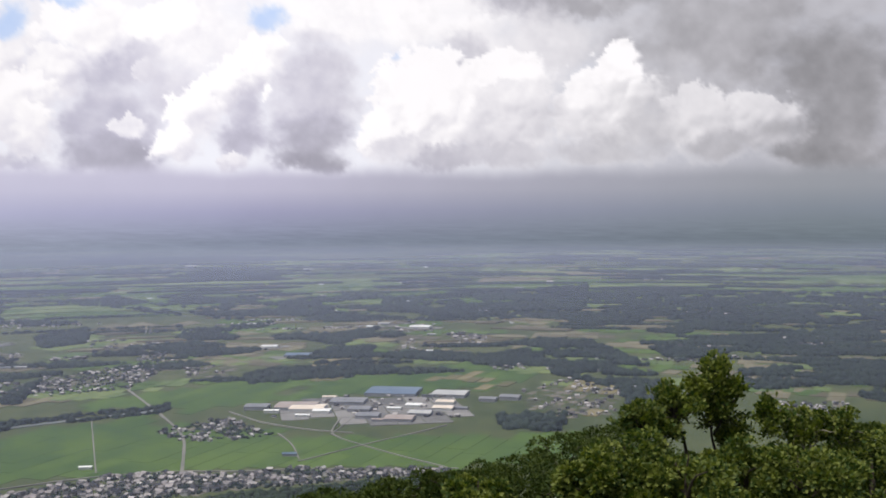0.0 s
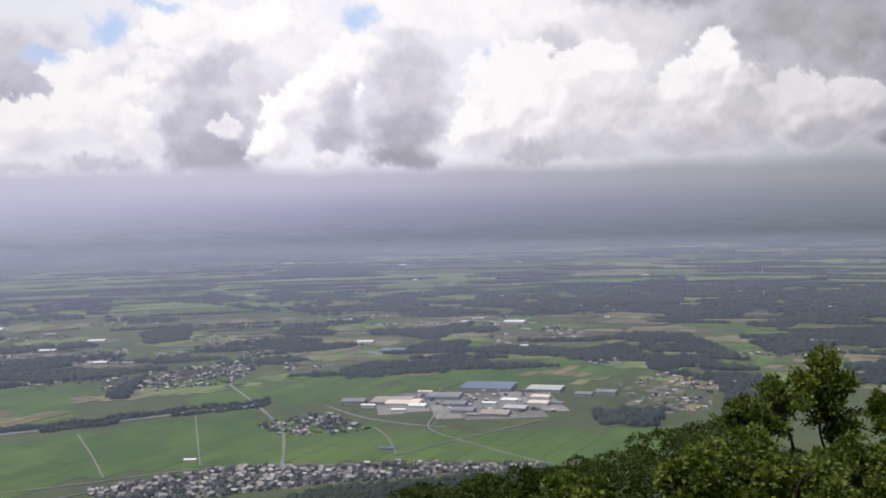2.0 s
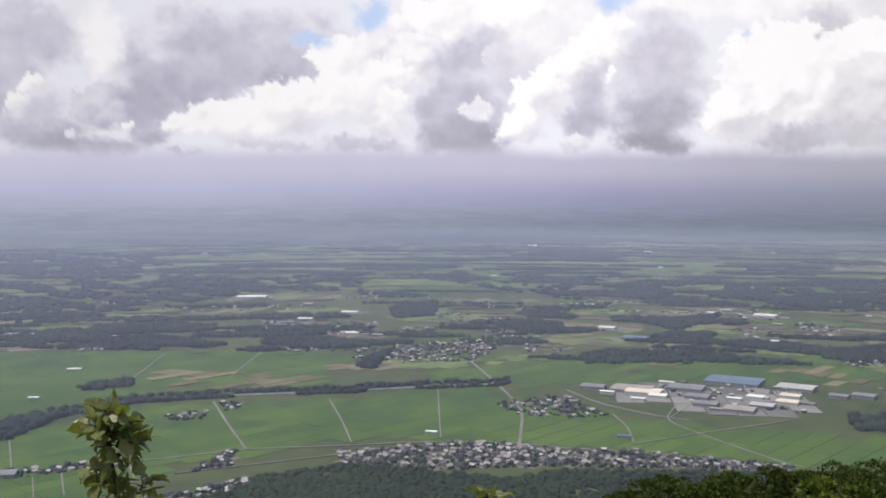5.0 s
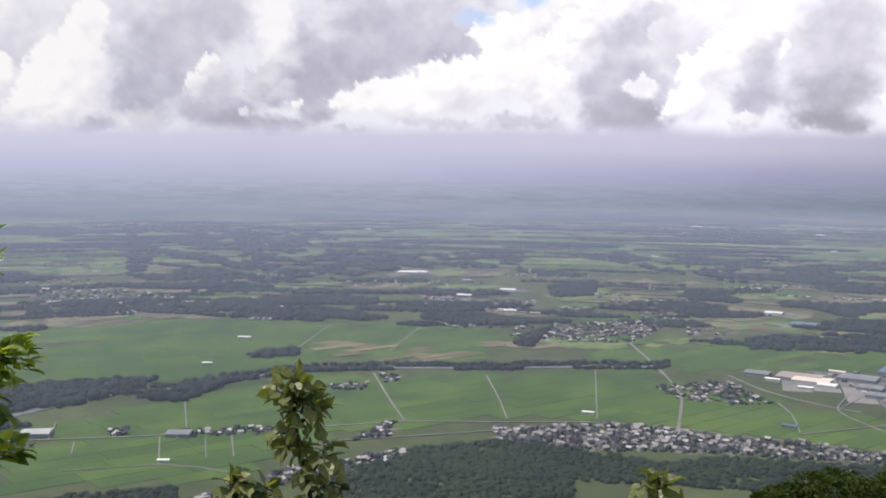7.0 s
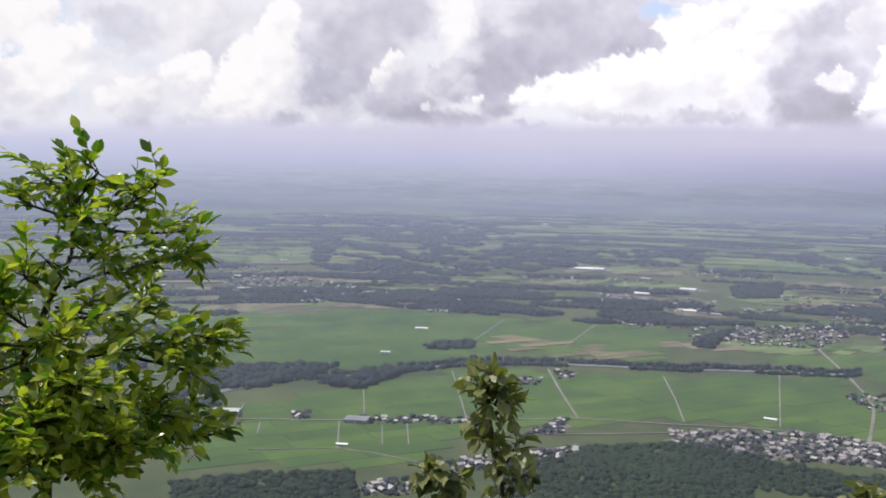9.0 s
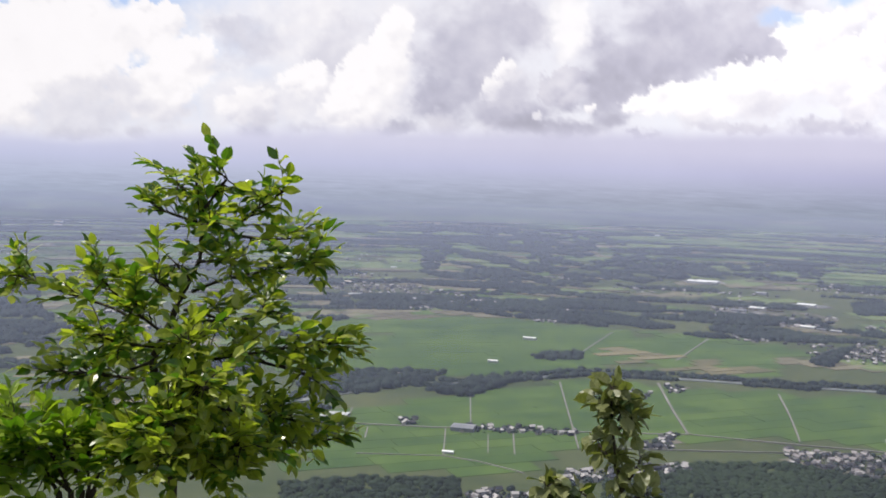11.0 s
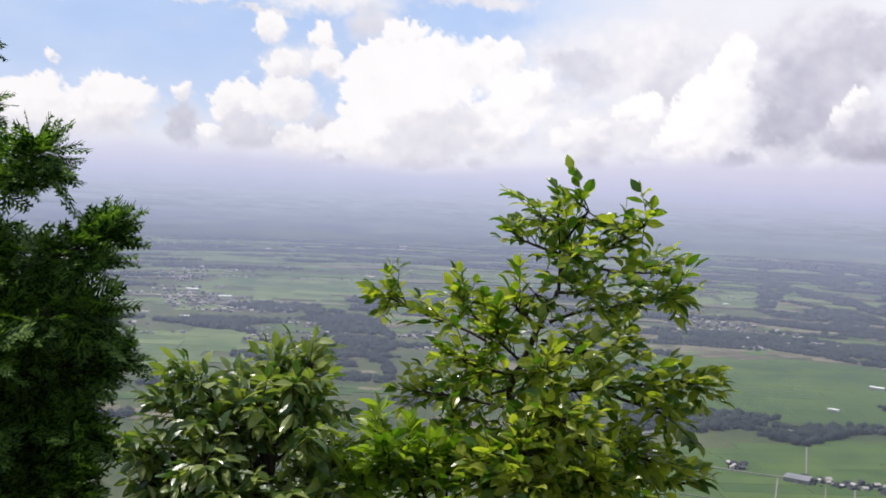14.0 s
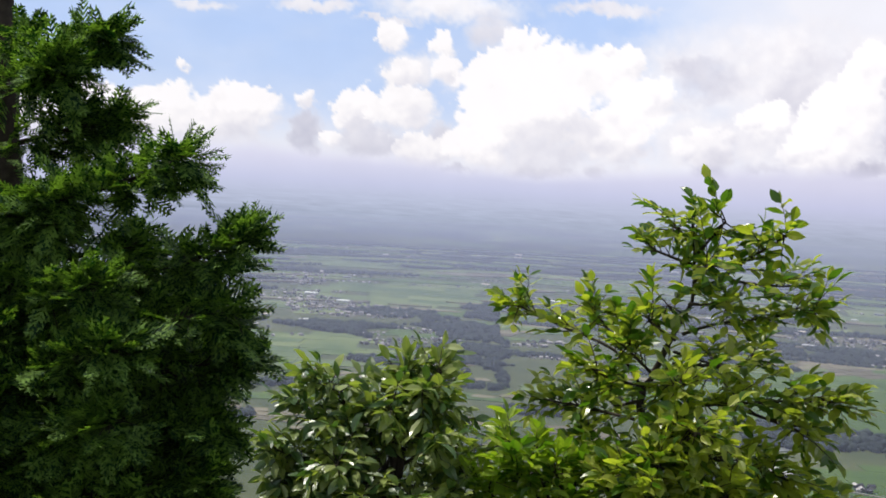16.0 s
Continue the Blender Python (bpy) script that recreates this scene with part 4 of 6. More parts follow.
def sky_backdrop():
    step = 0.11
    az = np.arange(-30, 98, step)
    el = np.arange(-2.4, 13.4, step)
    A, E = np.meshgrid(az, el)
    lumps = np.abs(fbm(A * 1.2, E * 1.3, 33, 3)) * 2.2 + np.abs(fbm(A * 3.1, E * 3.3, 37, 3))
    warp_a = A + 1.0 * fbm(A * 0.6, E * 0.6, 11) + 0.55 * fbm(A * 2.0, E * 2.0, 31) + 0.42 * fbm(A * 4.4, E * 4.4, 35, 4)
    warp_e = E + 0.8 * fbm(A * 0.6, E * 0.6, 21) + 0.5 * fbm(A * 2.0, E * 2.0, 41) + 0.42 * fbm(A * 4.4, E * 4.4, 45, 4)
    wisp = fbm(A * 0.55, E * 0.8, 71, 6)
    # folds of the heaps, lit from the upper left
    folds = np.abs(fbm(A * 0.55 + 9, E * 0.65 + 4, 51, 3)) * 1.6
    fe, fa = np.gradient(folds, step)
    folds = np.clip(-0.8 * fe - 0.55 * fa, -1, 1)

    swell = fbm(A * 0.42 + 3, E * 0.6 + 8, 151, 2)
    se, sa = np.gradient(swell, step)
    swell = np.clip(0.8 * se + 0.55 * sa, -1, 1)
    # clouds from the farthest to the nearest: crisp sunlit heaps ("h") and soft masses ("s"), with the tones of head and foot
    lit = np.full(A.shape, 238.0)
    mask = np.zeros(A.shape)
    for ca, ce, ra, re, above, below, edge in (CLOUDS_A + CLOUDS_B + CLOUDS_C + CLOUDS_D + CLOUDS_E + CLOUDS_F + CLOUDS_G + CLOUDS_H + CLOUDS_I + CLOUDS_J + CLOUDS_K):
        j0, j1 = np.searchsorted(az, (ca - 1.9 * ra - 1.5, ca + 1.9 * ra + 1.5))
        i0, i1 = np.searchsorted(el, (ce - 1.9 * re - 1.5, ce + 1.9 * re + 1.5))
        if j1 <= j0 or i1 <= i0:
            continue
        box = (slice(i0, i1), slice(j0, j1))
        da, de = (warp_a[box] - ca) / ra, (warp_e[box] - ce) / re
        d = np.sqrt(da * da + de * de)
        side = (0.5 * da + 0.86 * de) / np.maximum(d, 0.3)
        if edge == "h":
            f = 1.16 - d - 0.30 * lumps[box]
            wide = 0.62 - 0.50 * smooth((side + 0.5) / 1.1)
            cut = smooth(f / wide)
            below = below - 9
            tone = below + (above - below) * smooth(0.62 + 0.58 * (0.5 * da + 0.86 * de) + 0.2 * folds[box] + 0.8 * swell[box])
        else:
            cut = 0.94 * smooth((1.30 - d * d + 1.2 * wisp[box]) / 1.25)
            tone = below + (above - below) * smooth(0.5 + 0.5 * de)
        lit[box] += (tone - lit[box]) * cut
        mask[box] = np.maximum(mask[box], cut)
    lit = lit + (13 + 9 * np.clip((235 - lit) / 30, 0, 1)) * (fbm(A * 0.5, E * 0.6, 53) + 0.8 * fbm(A * 1.3, E * 1.1, 59)) + 16 * fbm(A * 1.8, E * 2.0, 57, 6) + 5 * np.clip((lit - 238) / 8, 0, 1) - 1 * np.clip((214 - lit) / 14, 0, 1)
    lit = np.clip(lit, 60, 256)
    # the sky behind: blue to the left, with a high veil elsewhere
    veil = np.clip(1.05 - 0.98 * np.clip((A - 50) / 12, 0, 1) + 0.45 * fbm(A * 0.22, E * 0.6, 61), 0, 1)
    veil = np.maximum(veil, 0.95 * smooth((5.4 - E) / 4.0))
    for ca, ce, ra, re in GAPS:
        g = 1 - ((warp_a - ca) / ra) ** 2 - ((warp_e - ce) / re) ** 2 + 1.2 * fbm(A * 1.1, E * 1.3, 95)
        veil *= 1 - 0.8 * smooth(g * 0.9)
        mask *= 1 - 0.8 * smooth(g * 0.9)
    low_blue = np.clip(E / 13, 0, 1)[..., None]
    blue = np.array((208.0, 222, 248)) * (1 - low_blue) + np.array((172.0, 200, 248)) * low_blue
    pale = np.array((238.0, 238, 247)) - 62 * np.clip((3 - A) / 22, 0, 1)[..., None]
    col = blue + (pale - blue) * veil[..., None]
    grey = np.clip((252 - lit) / 60, 0, 1)[..., None]
    tint = np.stack([np.interp(A, [-10, 10, 40, 70], v) for v in ((-0.004, -0.012, -0.016, -0.022), (-0.002, -0.018, -0.014, -0.006), (0.02, 0.062, 0.068, 0.08))], -1)
    white = lit[..., None] * (1 + grey * tint) * np.array((1.0, 0.987, 0.997))
    col = col + (white - col) * mask[..., None]
    # painted haze under the clouds, and the last of the plain fading into it
    low = haze_paint(A, E)
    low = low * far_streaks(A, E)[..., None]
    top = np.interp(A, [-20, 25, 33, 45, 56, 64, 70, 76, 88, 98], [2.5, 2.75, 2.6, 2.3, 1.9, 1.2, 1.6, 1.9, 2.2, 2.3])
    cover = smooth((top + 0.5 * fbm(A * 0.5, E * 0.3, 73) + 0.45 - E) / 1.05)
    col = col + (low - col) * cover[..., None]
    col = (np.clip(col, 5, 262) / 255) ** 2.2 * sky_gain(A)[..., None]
    a, e = np.radians(A), np.radians(E)
    R = 4968.0
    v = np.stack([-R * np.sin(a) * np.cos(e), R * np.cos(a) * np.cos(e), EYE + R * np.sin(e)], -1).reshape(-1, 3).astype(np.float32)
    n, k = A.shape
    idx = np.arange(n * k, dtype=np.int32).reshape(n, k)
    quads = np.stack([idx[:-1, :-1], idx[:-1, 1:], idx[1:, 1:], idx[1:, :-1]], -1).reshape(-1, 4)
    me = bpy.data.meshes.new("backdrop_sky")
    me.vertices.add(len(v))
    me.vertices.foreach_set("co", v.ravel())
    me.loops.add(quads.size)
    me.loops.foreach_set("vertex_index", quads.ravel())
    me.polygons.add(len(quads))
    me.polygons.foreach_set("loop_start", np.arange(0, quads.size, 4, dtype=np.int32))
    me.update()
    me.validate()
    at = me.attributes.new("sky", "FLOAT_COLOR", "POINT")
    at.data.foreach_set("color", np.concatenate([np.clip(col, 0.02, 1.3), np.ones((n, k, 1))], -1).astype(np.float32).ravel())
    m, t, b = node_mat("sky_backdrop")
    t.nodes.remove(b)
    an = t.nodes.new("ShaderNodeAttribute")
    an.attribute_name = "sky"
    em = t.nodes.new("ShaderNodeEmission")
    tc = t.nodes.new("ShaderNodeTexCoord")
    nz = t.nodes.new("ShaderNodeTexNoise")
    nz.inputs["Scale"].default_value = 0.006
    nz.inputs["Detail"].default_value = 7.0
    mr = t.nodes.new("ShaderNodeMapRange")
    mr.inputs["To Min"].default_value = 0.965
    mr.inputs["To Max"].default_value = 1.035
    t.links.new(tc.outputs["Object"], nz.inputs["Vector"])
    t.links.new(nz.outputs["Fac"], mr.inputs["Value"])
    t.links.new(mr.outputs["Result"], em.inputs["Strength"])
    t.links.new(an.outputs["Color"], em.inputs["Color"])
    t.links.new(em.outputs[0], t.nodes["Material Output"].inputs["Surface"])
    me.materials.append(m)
    return tagged(new("backdrop_sky", me), "sky of white and grey cumulus clouds with blue gaps over painted haze", "sky", kind="structure")


sky_backdrop()


def haze_glow():
    """An added glowing sheet with painted haze, to fade the far edge of the plain: the lowest part of the sky backdrop,
    standing on the plain and thinning downwards.
    """
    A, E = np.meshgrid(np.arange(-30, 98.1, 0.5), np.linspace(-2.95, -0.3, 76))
    # haze tones painted into the sheet's own glow
    col = (haze_paint(A, E) * far_streaks(A, E)[..., None] / 255) ** 2.2 * sky_gain(A)[..., None]
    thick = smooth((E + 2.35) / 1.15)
    a, e = np.radians(A), np.radians(E)
    # it leans along the sun's rays, so that it throws no band of shade
    R, base = np.full(A.shape, 4060.0), float(ground_z(4060.0))
    for _ in range(4):
        R = 4060.0 + (EYE + R * np.tan(e) - base) / math.tan(radians(SUN_EL)) * np.cos(radians(SUN_AZ) - a)
    v = np.stack([-R * np.sin(a), R * np.cos(a), EYE + R * np.tan(e)], -1).reshape(-1, 3)
    n, k = A.shape
    faces = [(i * k + j, i * k + j + 1, (i + 1) * k + j + 1, (i + 1) * k + j) for i in range(n - 1) for j in range(k - 1)]
    m, t, b = node_mat("haze_glow")
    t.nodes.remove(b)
    me = mesh_from("backdrop_haze_glow", v, faces, m, True)
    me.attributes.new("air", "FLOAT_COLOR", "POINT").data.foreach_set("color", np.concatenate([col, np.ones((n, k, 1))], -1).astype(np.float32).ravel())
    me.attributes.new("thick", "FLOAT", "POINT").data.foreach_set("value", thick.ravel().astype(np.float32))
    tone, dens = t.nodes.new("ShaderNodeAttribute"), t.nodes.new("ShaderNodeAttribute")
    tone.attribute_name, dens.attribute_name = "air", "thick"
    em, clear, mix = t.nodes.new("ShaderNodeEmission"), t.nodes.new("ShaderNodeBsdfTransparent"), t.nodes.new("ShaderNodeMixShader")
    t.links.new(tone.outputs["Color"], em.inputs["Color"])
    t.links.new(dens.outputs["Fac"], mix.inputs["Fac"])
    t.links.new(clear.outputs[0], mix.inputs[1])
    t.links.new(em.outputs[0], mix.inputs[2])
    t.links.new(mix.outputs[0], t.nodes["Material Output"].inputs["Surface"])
    return tagged(new("backdrop_haze_glow", me), "glowing sheet painted as pale haze over the far edge of the plain", "haze", kind="structure")


haze_glow()

# ---- near plants ----
TREE_STEM = [
    (-3.13, 1.89, 0.3),
    (-3.14, 1.89, 0.51),
    (-3.17, 1.87, 0.74),
    (-3.19, 1.85, 0.87),
    (-3.17, 1.88, 0.96),
    (-3.16, 1.93, 1.08),
    (-3.15, 1.96, 1.14),
    (-3.14, 1.99, 1.21),
]
TREE_LIMBS = [
    [(-3.14, 1.99, 1.21), (-3.14, 1.99, 1.32), (-3.155, 1.98, 1.47), (-3.15, 1.98, 1.56)],
    [(-3.14, 1.99, 1.23), (-3.1, 2.07, 1.29), (-2.99, 2.08, 1.36), (-2.86, 2.11, 1.44), (-2.77, 2.18, 1.44)],
    [(-3.15, 1.99, 1.35), (-3.03, 2.01, 1.47), (-2.95, 2.06, 1.53)],
    [(-3.15, 1.98, 1.33), (-3.28, 1.94, 1.36), (-3.39, 1.86, 1.42)],
    [(-3.14, 1.96, 1.1), (-3.1, 2.06, 1.14), (-2.95, 2.13, 1.18), (-2.81, 2.18, 1.22), (-2.75, 2.3, 1.23)],
    [(-3.1, 2.07, 1.29), (-3.12, 2.25, 1.27), (-3.09, 2.52, 1.27)],
    [(-3.19, 1.85, 0.92), (-3.24, 1.77, 1.03), (-3.42, 1.65, 1.09), (-3.52, 1.57, 1.13), (-3.63, 1.47, 1.18)],
    [(-3.22, 1.81, 1.0), (-3.18, 1.67, 1.15), (-3.13, 1.58, 1.26)],
]
TREE_SPRAYS = [
    [(-3.16, 1.9, 0.85), (-2.9, 1.98, 0.92), (-2.75, 2.15, 0.96), (-2.61, 2.33, 0.97)],
    [(-3.06, 2.1, 0.88), (-2.88, 2.22, 0.84), (-2.8, 2.36, 0.78)],
    [(-3.19, 1.83, 0.81), (-3.36, 1.72, 0.82), (-3.51, 1.55, 0.83)],
    [(-3.15, 1.94, 1.04), (-2.93, 1.93, 1.04), (-2.81, 1.95, 1.1)],
    [(-3.15, 1.94, 1.0), (-3.21, 2.25, 0.98), (-3.22, 2.46, 1.04)],
    [(-3.15, 1.9, 0.74), (-2.86, 2.03, 0.73), (-2.67, 2.17, 0.71)],
    [(-3.18, 1.85, 0.7), (-3.24, 1.73, 0.71), (-3.39, 1.65, 0.71)],
    [(-3.16, 1.89, 0.81), (-2.78, 1.77, 0.87), (-2.65, 1.79, 0.87)],
    [(-3.15, 1.9, 0.66), (-2.92, 2.12, 0.61), (-2.75, 2.45, 0.61)],
    [(-3.14, 1.9, 0.59), (-2.83, 1.85, 0.62), (-2.69, 1.92, 0.68)],
    [(-3.15, 1.88, 0.62), (-3.03, 1.68, 0.62), (-2.99, 1.54, 0.64)],
    [(-3.19, 1.85, 0.92), (-3.07, 1.66, 0.97), (-3.04, 1.5, 1.05)],
    [(-3.15, 1.96, 1.14), (-3.17, 1.92, 1.19), (-3.24, 1.91, 1.28)],
    [(-3.15, 1.94, 1.08), (-3.11, 1.82, 1.14), (-3.04, 1.73, 1.24)],
    [(-3.14, 1.99, 1.27), (-2.96, 1.91, 1.34), (-2.87, 1.88, 1.4)],
    [(-3.14, 1.98, 1.2), (-2.93, 1.96, 1.22), (-2.81, 1.97, 1.27)],
    [(-3.17, 1.88, 0.96), (-2.89, 1.78, 0.98), (-2.77, 1.8, 1.02)],
    [(-3.19, 1.85, 0.87), (-3.39, 1.88, 0.81), (-3.51, 1.87, 0.86)],
    [(-3.15, 1.98, 1.4), (-3.18, 1.93, 1.45), (-3.24, 1.94, 1.47)],
    [(-3.17, 1.88, 0.96), (-3.05, 1.71, 1.06), (-2.99, 1.61, 1.14)],
    [(-3.15, 1.9, 0.74), (-3.17, 2.07, 0.68), (-3.13, 2.38, 0.69)],
    [(-3.17, 1.87, 0.74), (-3.13, 1.71, 0.68), (-2.92, 1.69, 0.68)],
    [(-3.15, 1.89, 0.61), (-2.81, 1.68, 0.76), (-2.72, 1.65, 0.85)],
    [(-3.0, 1.74, 0.59), (-2.85, 1.61, 0.73), (-2.78, 1.54, 0.8)],
    [(-2.95, 1.82, 0.57), (-2.77, 1.77, 0.7), (-2.68, 1.73, 0.79)],
    [(-2.97, 1.79, 0.54), (-2.78, 1.64, 0.68), (-2.74, 1.6, 0.72)],
    [(-3.06, 1.86, 0.73), (-2.88, 1.78, 0.84), (-2.8, 1.73, 0.92)],
    [(-2.94, 1.84, 0.54), (-2.72, 1.86, 0.69), (-2.64, 1.9, 0.77)],
]
SHRUB_LIMBS = [
    [(-3.6, 1.11, 0.49), (-3.6, 1.16, 0.8), (-3.6, 1.18, 1.01)],
    [(-3.59, 1.14, 0.61), (-3.55, 1.26, 0.84), (-3.59, 1.3, 1.02)],
    [(-3.62, 1.09, 0.61), (-3.7, 0.97, 0.79), (-3.61, 0.82, 0.93)],
    [(-3.61, 1.11, 0.63), (-3.64, 1.07, 0.8), (-3.66, 1.05, 0.93)],
    [(-3.63, 1.06, 0.57), (-3.72, 0.9, 0.71), (-3.75, 0.76, 0.84)],
    [(-3.59, 1.16, 0.65), (-3.57, 1.21, 0.78), (-3.33, 1.15, 0.93)],
    [(-3.58, 1.17, 0.63), (-3.53, 1.29, 0.77), (-3.46, 1.32, 0.89)],
    [(-3.65, 1.02, 0.51), (-3.74, 0.85, 0.57), (-3.56, 0.66, 0.68)],
    [(-3.63, 1.06, 0.51), (-3.67, 0.99, 0.54), (-3.25, 0.83, 0.69)],
    [(-3.58, 1.16, 0.57), (-3.54, 1.24, 0.65), (-3.21, 1.15, 0.79)],
    [(-3.62, 1.07, 0.51), (-3.73, 0.85, 0.48), (-3.65, 0.71, 0.54)],
    [(-3.59, 1.14, 0.51), (-3.51, 1.29, 0.58), (-3.24, 1.29, 0.69)],
    [(-3.62, 1.09, 0.57), (-3.66, 1.02, 0.66), (-3.47, 0.86, 0.77)],
    [(-3.59, 1.14, 0.61), (-3.6, 1.14, 0.72), (-3.29, 1.01, 0.89)],
    [(-3.61, 1.08, 0.41), (-3.7, 0.92, 0.43), (-3.48, 0.8, 0.52)],
    [(-3.6, 1.11, 0.42), (-3.63, 1.06, 0.43), (-3.21, 0.9, 0.61)],
    [(-3.58, 1.14, 0.42), (-3.56, 1.18, 0.44), (-3.13, 1.06, 0.63)],
    [(-3.57, 1.16, 0.42), (-3.52, 1.26, 0.44), (-3.17, 1.19, 0.59)],
    [(-3.61, 1.08, 0.41), (-3.74, 0.82, 0.36), (-3.63, 0.72, 0.45)],
    [(-3.56, 1.18, 0.42), (-3.48, 1.33, 0.43), (-3.32, 1.34, 0.53)],
    [(-3.61, 1.09, 0.45), (-3.66, 0.99, 0.49), (-3.69, 0.84, 0.61)],
]
LOW_LIMBS = [
    [(-3.19, 1.57, 0.49), (-3.25, 1.47, 0.6), (-3.2, 1.37, 0.71)],
    [(-3.18, 1.6, 0.49), (-3.2, 1.57, 0.62), (-3.05, 1.45, 0.74)],
    [(-3.21, 1.54, 0.49), (-3.28, 1.44, 0.68), (-3.49, 1.47, 0.75)],
    [(-3.16, 1.63, 0.49), (-3.15, 1.67, 0.64), (-3.22, 1.76, 0.71)],
    [(-3.23, 1.51, 0.45), (-3.3, 1.37, 0.55), (-3.34, 1.31, 0.66)],
    [(-3.17, 1.62, 0.49), (-3.18, 1.62, 0.6), (-3.27, 1.68, 0.73)],
    [(-3.19, 1.57, 0.49), (-3.24, 1.5, 0.67), (-3.35, 1.51, 0.75)],
]
SAPLING_A = [
    [(-1.66, 2.37, 0.52), (-1.69, 2.37, 0.66), (-1.72, 2.36, 0.81), (-1.74, 2.36, 0.95), (-1.73, 2.37, 1.0)],
    [(-1.7, 2.37, 0.69), (-1.67, 2.39, 0.76), (-1.66, 2.41, 0.82)],
    [(-1.71, 2.36, 0.76), (-1.75, 2.34, 0.81), (-1.83, 2.41, 0.83)],
    [(-1.72, 2.36, 0.85), (-1.69, 2.39, 0.89), (-1.67, 2.41, 0.92)],
    [(-1.73, 2.36, 0.91), (-1.76, 2.35, 0.93), (-1.8, 2.38, 0.93)],
    [(-1.69, 2.37, 0.67), (-1.65, 2.4, 0.69), (-1.62, 2.42, 0.7)],
    [(-1.8, 2.28, 0.53), (-1.82, 2.27, 0.64), (-1.83, 2.27, 0.7), (-1.85, 2.26, 0.74)],
    [(-1.82, 2.27, 0.64), (-1.79, 2.3, 0.67), (-1.77, 2.31, 0.71)],
    [(-1.83, 2.27, 0.67), (-1.86, 2.25, 0.7), (-1.87, 2.24, 0.71)],
    [(-1.72, 2.37, 0.88), (-1.71, 2.38, 0.93), (-1.7, 2.39, 0.98)],
]
SAPLING_B = [
    [(-0.78, 2.53, 0.7), (-0.79, 2.53, 0.78), (-0.8, 2.53, 0.84)],
    [(-0.79, 2.53, 0.78), (-0.77, 2.54, 0.8), (-0.76, 2.54, 0.81)],
    [(-0.79, 2.53, 0.77), (-0.82, 2.52, 0.79), (-0.83, 2.52, 0.81)],
]
CYPRESS_BOUGHS = [
    [(-5.71, -0.22, 2.08), (-5.28, 0.05, 2.06), (-4.98, 0.31, 2.18)],
    [(-5.68, -0.21, 1.62), (-5.36, 0.07, 1.71), (-5.14, 0.39, 1.81)],
    [(-5.55, -0.22, 1.3), (-4.85, 0.25, 1.47), (-4.41, 0.59, 1.65)],
    [(-5.51, -0.16, 0.93), (-4.64, 0.47, 1.15), (-4.21, 0.78, 1.33)],
    [(-5.38, -0.14, 0.63), (-4.56, 0.37, 0.91), (-4.19, 0.78, 1.05)],
    [(-5.37, -0.14, 0.47), (-4.62, 0.45, 0.71), (-4.27, 0.83, 0.85)],
    [(-5.23, -0.1, 0.19), (-4.52, 0.38, 0.43), (-4.19, 0.72, 0.63)],
    [(-5.11, -0.09, 0.02), (-4.41, 0.38, 0.26), (-4.08, 0.69, 0.45)],
]
CYPRESS_INNER = [
    [(-5.75, -0.26, 2.43), (-5.47, -0.1, 2.35), (-5.28, 0.12, 2.37)],
    [(-5.6, -0.24, 1.88), (-5.09, -0.03, 1.93), (-4.84, 0.08, 1.97)],
    [(-5.44, -0.21, 1.2), (-4.83, 0.01, 1.36), (-4.48, 0.09, 1.44)],
    [(-5.29, -0.17, 0.85), (-4.57, 0.08, 1.04), (-4.19, 0.25, 1.13)],
    [(-5.16, -0.15, 0.51), (-4.44, 0.09, 0.79), (-4.04, 0.31, 0.92)],
    [(-5.03, -0.14, 0.24), (-4.41, 0.12, 0.51), (-4.03, 0.3, 0.66)],
    [(-5.01, -0.11, 0.0), (-4.4, 0.11, 0.23), (-4.07, 0.45, 0.4)],
    [(-5.53, -0.21, 1.03), (-5.14, 0.28, 1.18), (-5.17, 0.5, 1.24)],
    [(-5.51, -0.2, 0.71), (-5.12, 0.29, 0.88), (-4.87, 0.69, 1.11)],
    [(-5.37, -0.18, 0.31), (-4.99, 0.29, 0.49), (-4.74, 0.69, 0.71)],
    [(-5.24, -0.21, 1.51), (-4.98, -0.37, 1.55), (-4.83, -0.52, 1.58)],
    [(-5.19, -0.19, 0.86), (-4.83, -0.34, 0.95), (-4.67, -0.48, 1.02)],
    [(-5.73, -0.25, 2.16), (-5.89, -0.11, 2.28), (-5.95, 0.02, 2.36)],
    [(-5.42, -0.18, 1.09), (-5.03, -0.28, 1.17), (-4.77, -0.42, 1.21)],
    [(-5.27, -0.14, 0.65), (-4.77, -0.21, 0.83), (-4.48, -0.27, 0.91)],
    [(-5.25, -0.13, 0.34), (-4.74, -0.16, 0.56), (-4.39, -0.06, 0.69)],
    [(-5.12, -0.12, 0.12), (-4.63, -0.18, 0.36), (-4.45, -0.25, 0.45)],
    [(-5.43, -0.18, 1.2), (-4.97, -0.1, 1.3), (-4.64, -0.05, 1.36)],
    [(-5.29, -0.17, 0.85), (-4.86, -0.13, 1.0), (-4.64, -0.11, 1.12)],
]
CYPRESS_STEM = [
    (-5.52, -0.1, -0.39),
    (-5.58, -0.14, 0.43),
    (-5.67, -0.2, 1.51),
    (-5.76, -0.27, 2.59),
    (-5.8, -0.3, 3.14),
]
